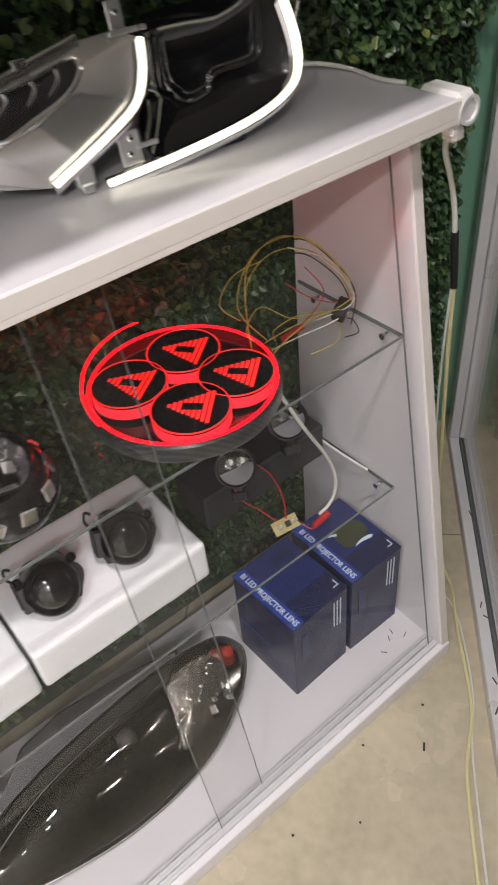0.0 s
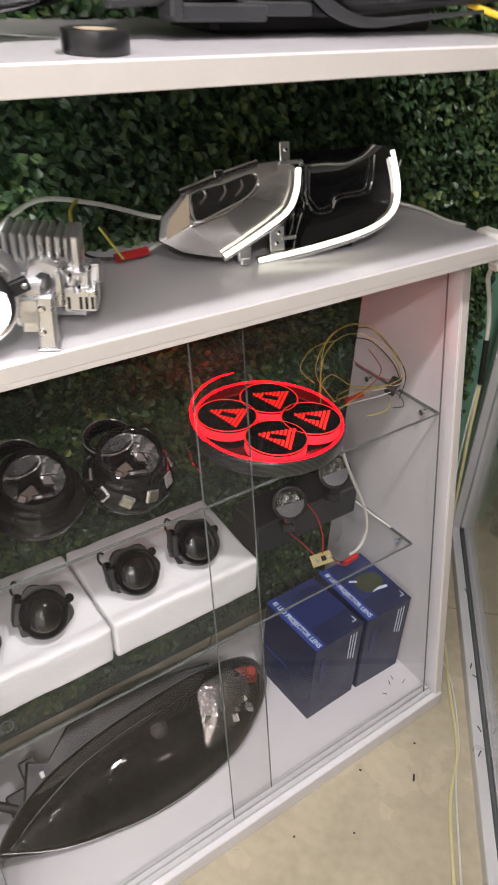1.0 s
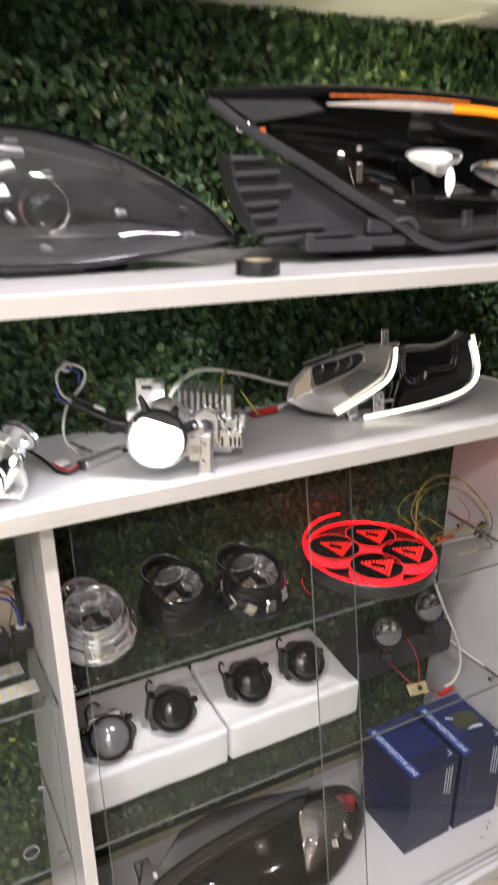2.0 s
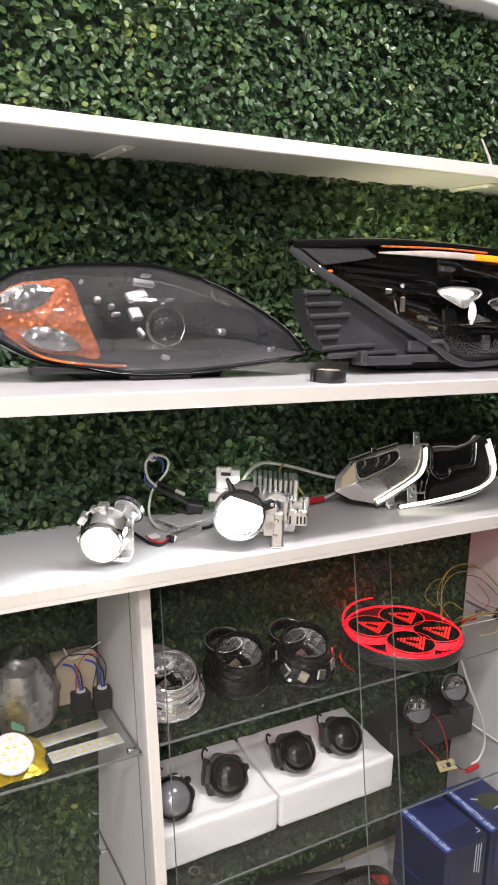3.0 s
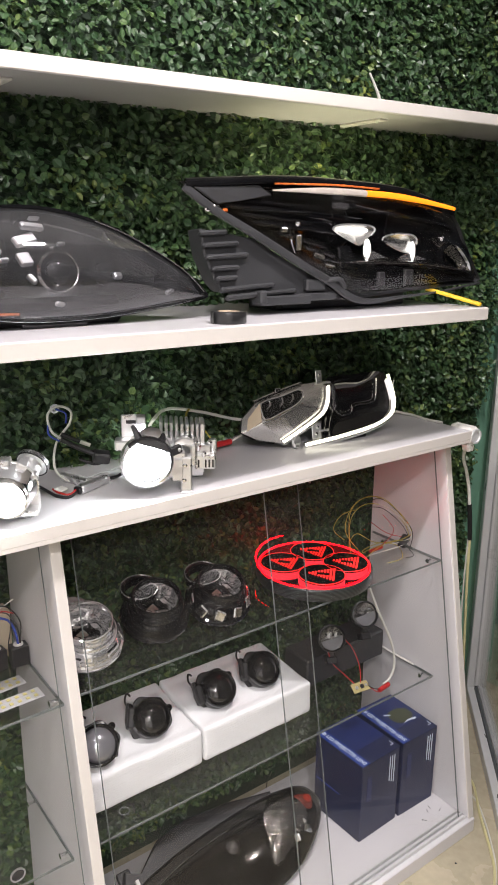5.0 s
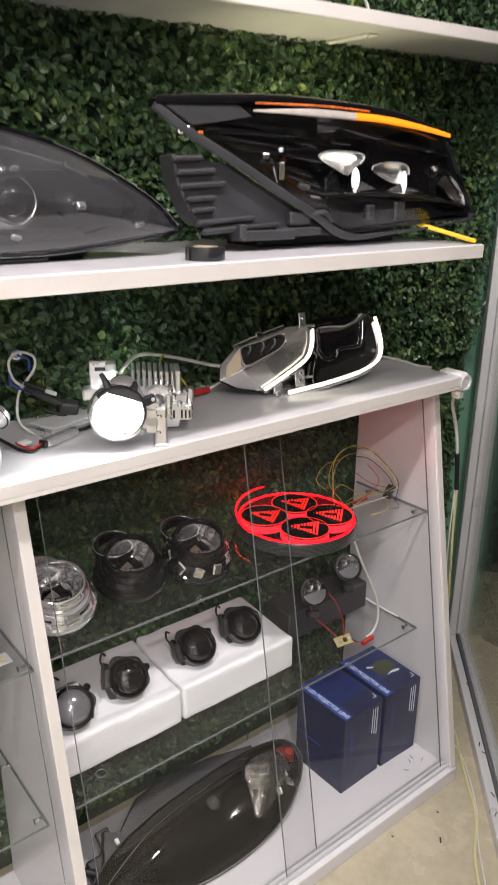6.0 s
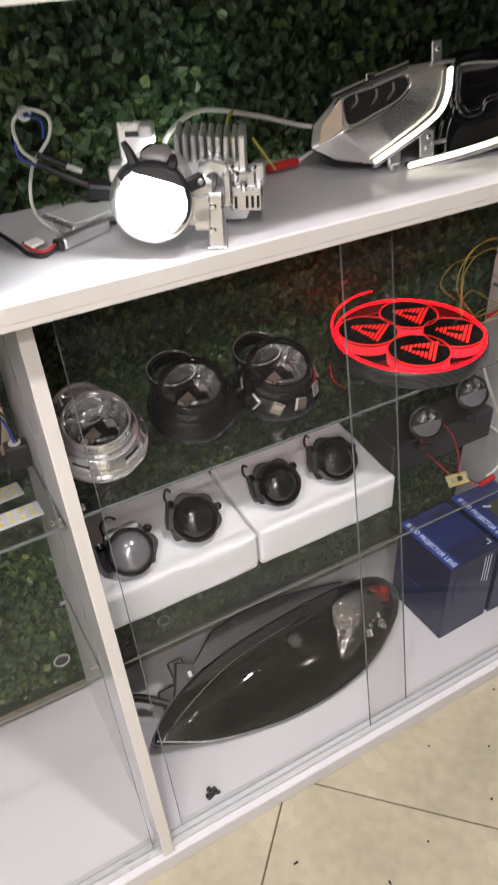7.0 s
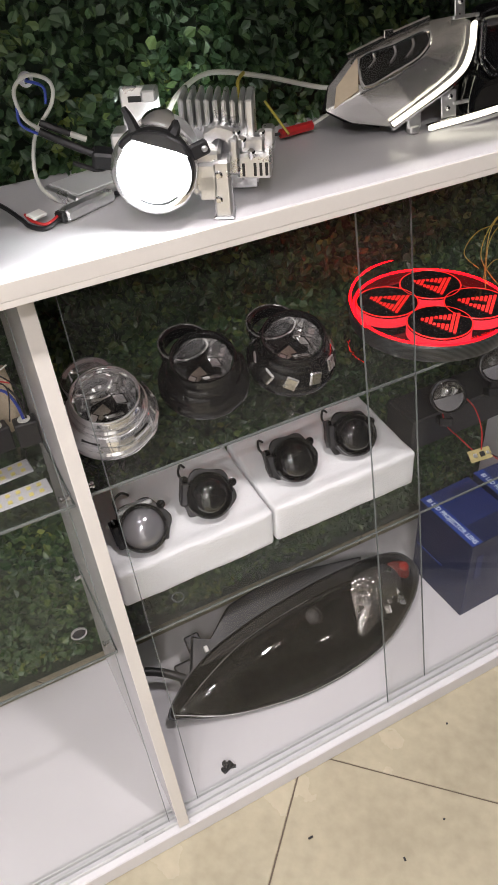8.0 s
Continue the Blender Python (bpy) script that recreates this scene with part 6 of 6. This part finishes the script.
# Lens edge highlight, again built as a thin bar.
part("edge_highlight", tube([(-0.30, -0.033, 0.002), (-0.215, -0.074, 0.005), (-0.129, -0.096, 0.006), (-0.034, -0.109, 0.006), (0.075, -0.106, 0.006), (0.169, -0.085, 0.005), (0.252, -0.039, 0.004)], 0.0011, 6, 6), "satin", hb, "highlight along the lens edge, built as a thin bright bar")
# Tiny chrome domes added for sparkle, each catching the downlights.
for bx, by, s in ((-0.165, -0.012, 0.004), (-0.115, 0.026, 0.005), (0.105, -0.03, 0.004), (-0.02, -0.062, 0.004), (-0.13, 0.012, 0.006), (-0.03, 0.03, 0.004), (-0.015, 0.036, 0.003), (0.0, -0.02, 0.005), (0.02, -0.03, 0.003), (0.075, 0.01, 0.004), (-0.10, -0.05, 0.004), (0.05, -0.05, 0.003), (-0.06, 0.046, 0.003)):
    part("sparkle_stud", dome(ngon_disc(s * 0.8, 12), s * 0.8, 4, m=pose(bx, by, 0.018)), "chrome", hb, "small bright stud")
part("lens_cover", dome(OUT_C, 0.040, 9, power=2.2), "smoke", hb, "smoked glossy lens cover", shadow=False)
part("rest_block", box(-0.12, 0.16, -0.02, 0.06, -0.075, -0.045, 0.004), "black", hb)
kc = thing("plastic_clip", pose(0.101, 0.050, 0.0405), "small broken black plastic clip on the cabinet floor", "clip")
part("clip_body", join(moved(box(-0.012, 0.012, -0.006, 0.006, 0, 0.009, 0.002), pose(0, 0, 0, 0, 0, 20)), moved(box(-0.004, 0.004, -0.004, 0.006, 0.008, 0.018, 0.001), pose(-0.002, 0.002, 0, 0, 0, 20)), moved(box(0.006, 0.016, -0.003, 0.003, 0.0, 0.005, 0.001), pose(0, 0, 0, 0, 0, -15))), "black", kc)
ring = solid("plastic_ring", tube([(0.105 + 0.010 * math.cos(a), 0.185 + 0.010 * math.sin(a), SHELF2 + 0.002) for a in np.linspace(0, 2 * math.pi, 20, endpoint=False)], 0.0010, 2, 6, closed=True), "glassedge", "thin clear plastic ring on the glass shelf", "ring", at=(0.105, 0.185, SHELF2))

# ---- neighbouring bay ----
bd = thing("bagged_led_boards", pose(-0.10, 0.20, SHELF1 - 0.0015), "white LED boards in a clear plastic bag on the shelf", "LED boards")
part("bag", moved(dome(smooth_outline([(-0.075, -0.058), (0.0, -0.060), (0.075, -0.055), (0.078, 0.0), (0.074, 0.088), (0.0, 0.092), (-0.070, 0.088), (-0.078, 0.01)], 3), 0.012, 5, power=3), pose(0, 0, 0.0005)), "bag", bd, "clear crinkled bag", shadow=False)
for k, (oy, ox, a) in enumerate(((-0.012, 0.0, 2), (0.040, -0.012, 5))):
    b = part("led_board", moved(box(-0.062, 0.062, -0.016, 0.016, 0.002, 0.004, 0.001), pose(ox, oy, 0.0, 0, 0, a)), "board", bd, "white LED board")
    for i in range(8):
        for j in (-0.007, 0.007):
            part("led_chip", moved(box(-0.003, 0.003, -0.003, 0.003, 0.0042, 0.0055, 0), pose(ox, oy, 0, 0, 0, a) @ Matrix.Translation((-0.050 + i * 0.0142, j, 0))), "chip", b)
yb = thing("yellow_bag", pose(-0.235, 0.20, SHELF1 - 0.0015), "crumpled yellow foil bag holding a white LED disc", "bag")


def crumple(bm, amp, freq, seed):
    for v in bm.verts:
        v.co += Vector((noise.noise(v.co * freq + Vector((seed, 0, 0))), noise.noise(v.co * freq + Vector((0, seed, 0))), abs(noise.noise(v.co * freq + Vector((0, 0, seed)))))) * amp
    return bm


part("foil", crumple(dome(smooth_outline([(-0.075, -0.045), (0.0, -0.052), (0.062, -0.045), (0.068, 0.03), (0.05, 0.075), (-0.03, 0.07), (-0.078, 0.05)], 4), 0.030, 8, power=2.5, m=pose(0, 0, 0.001)), 0.010, 30, 4.0), "goldbag", yb, smooth=20)
dsk = part("led_disc", lathe([(0, 0.004), (0.033, 0.004), (0.035, 0.002), (0.033, 0), (0, 0)], 36, Matrix.Translation((0.010, -0.030, 0.040)) @ pose(0, 0, 0, 32, 6, 0)), "board", yb, "white LED disc")
for k in range(12):
    a, rr = radians(30 * k), 0.024 if k % 2 else 0.012
    part("led_chip", moved(box(-0.0026, 0.0026, -0.0026, 0.0026, 0.0042, 0.0056, 0), Matrix.Translation((0.010, -0.030, 0.040)) @ pose(0, 0, 0, 32, 6, 0) @ Matrix.Translation((rr * math.cos(a), rr * math.sin(a), 0))), "chip", dsk)
part("green_patch", moved(box(-0.012, 0.012, -0.008, 0.008, 0, 0.003, 0.001), pose(0.035, 0.045, 0.036, 20, 30, 0)), "wallgreen", yb, "small green patch")
bub = thing("bubble_wrap_bag", pose(-0.178, 0.298, SHELF1 - 0.0015) @ Matrix.Diagonal((1.25, 1.05, 1.22, 1)), "clear bubble-wrap bag standing on the shelf", "bag")
bw = lathe([(0.03, 0.0), (0.046, 0.012), (0.050, 0.05), (0.044, 0.09), (0.030, 0.118), (0.012, 0.13), (0.0, 0.131)], 40)
for v in bw.verts:
    v.co *= 1 + 0.05 * noise.noise(v.co * 60)
part("wrap", bw, "bag", bub, "bubbled clear film", smooth=60)
rng = random.Random(11)
bubbles = []
for k in range(150):
    a, z = rng.uniform(0, 2 * math.pi), rng.uniform(0.012, 0.112)
    r = 0.049 if z < 0.06 else 0.049 - (z - 0.06) * 0.36
    bubbles.append(lathe([(0.0042, 0), (0.0032, 0.0020), (0, 0.0030)], 7, facing((r * math.cos(a), r * math.sin(a), z), (math.cos(a), math.sin(a), 0.1))))
tagged(part("bubble", join(*bubbles), "bag", bub, "rows of small clear bubbles", smooth=60), kind="stuff")
part("filling", crumple(lathe([(0.0, 0.004), (0.036, 0.006), (0.038, 0.05), (0.028, 0.09), (0, 0.10)], 24), 0.012, 40, 2.0), "cast", bub, "grey wrapped contents", smooth=30)
for k, (x, y) in enumerate(((-0.075, 0.305), (-0.036, 0.300))):
    rb = thing("relay_module", pose(x, y, SHELF1 - 0.0015, 0, 0, 8 - 12 * k), "small black relay module with pale top and blue leads", "relay", "relay modules")
    part("case", box(-0.016, 0.016, -0.012, 0.012, 0, 0.040, 0.002), "black", rb)
    part("opening", lathe([(0, 0.0405), (0.009, 0.0405), (0.009, 0.042), (0, 0.042)], 16), "plastic_w", rb, "pale round top")
    part("lead", tube([(0, 0, 0.041), (-0.003, 0.003, 0.065), (-0.012, 0.006, 0.088), (-0.03, 0.008, 0.098)], 0.0022), "wire_b", rb, "blue lead")
    part("lead", tube([(0.004, 0, 0.041), (0.002, 0.003, 0.07), (-0.008, 0.008, 0.092)], 0.0016), "wire_k", rb, "black lead")
gb = solid("grey_carton", box(-0.115, -0.035, 0.335, 0.372, SHELF1 - 0.001, SHELF1 + 0.092, 0.002), "card", "small brownish-grey carton standing at the back of the shelf", "carton", at=(-0.075, 0.35, SHELF1 - 0.001))
tg = thing("wire_tangle", pose(-0.075, 0.325, SHELF1 + 0.085), "thin dark and pale wires tangled over the relay modules", "wire")
for mn, pts in (("wire_k", [(-0.045, -0.01, 0.0), (-0.02, -0.02, 0.030), (0.02, -0.02, 0.034), (0.045, -0.025, 0.0), (0.042, -0.028, -0.040)]),
                ("wire_k", [(-0.060, -0.02, -0.02), (-0.035, -0.015, 0.020), (0.0, -0.02, 0.026), (0.03, -0.02, 0.010), (0.020, -0.028, -0.040)]),
                ("wire_w", [(-0.030, -0.02, 0.045), (-0.015, -0.015, 0.018), (0.010, -0.02, 0.030), (0.040, -0.015, 0.040)]),
                ("wire_r", [(-0.010, -0.025, -0.045), (-0.006, -0.022, 0.0), (0.012, -0.02, 0.024), (0.036, -0.022, 0.016)])):
    part("strand", tube(pts, 0.0011, 6, 6), mn, tg, {"wire_k": "black strand", "wire_w": "pale strand", "wire_r": "red strand"}[mn])
gr = thing("cable_grommet", Matrix.Translation((-0.054, 0.372, 0.172)) @ pose(0, 0, 0, 90, 0, 0), "round metal cable grommet with dark hole behind the bay", "grommet")
part("rim", lathe([(0.0135, 0), (0.0158, 0), (0.0166, 0.002), (0.0158, 0.004), (0.0135, 0.004)], 28, closed=True), "cast", gr)
part("hole", lathe([(0, 0.0015), (0.0136, 0.0015), (0.0136, 0.0005), (0, 0.0005)], 28), "wire_k", gr, "dark hole")

# scraps on the floor and rail
rng = random.Random(21)
for x, y, a, ln in ((0.80, -0.105, 40, 0.016), (0.52, -0.06, 70, 0.004), (0.62, -0.12, 10, 0.004), (0.72, -0.03, 120, 0.005), (0.40, -0.20, 30, 0.004), (0.30, -0.22, 80, 0.007), (0.86, -0.05, 100, 0.005), (0.55, -0.20, 15, 0.005), (0.179, -0.113, 0, 0.009)):
    solid("scrap", moved(box(-ln / 2, ln / 2, -0.0018, 0.0018, 0, 0.002, 0.0006, 1), pose(x, y, 0.0004, 0, 0, a)), "black", "tiny black plastic scrap on the floor tiles", "scrap", "scraps")
for u, v, a in ((0.55, 0.012, 30), (0.58, 0.02, 100), (0.72, 0.015, 70), (0.78, 0.01, 20), (0.30, 0.02, 60)):
    p = pm @ Vector((u, v, 0.0354))
    solid("scrap", moved(box(-0.008, 0.008, -0.0012, 0.0012, 0, 0.0015, 0.0004, 1), pose(p.x, p.y, p.z, 0, 0, a)), "black", "tiny black plastic scrap on the rail", "scrap", "scraps")
for x, y, a in ((0.90, 0.075, 60), (0.915, 0.082, 75), (0.87, 0.06, 130), (0.93, 0.06, 20)):
    solid("scrap", moved(box(-0.006, 0.006, -0.0008, 0.0008, 0, 0.001, 0.0003, 1), pose(x, y, 0.0405, 0, 0, a)), "grey", "tiny wire scrap on the cabinet floor", "scrap", "scraps")
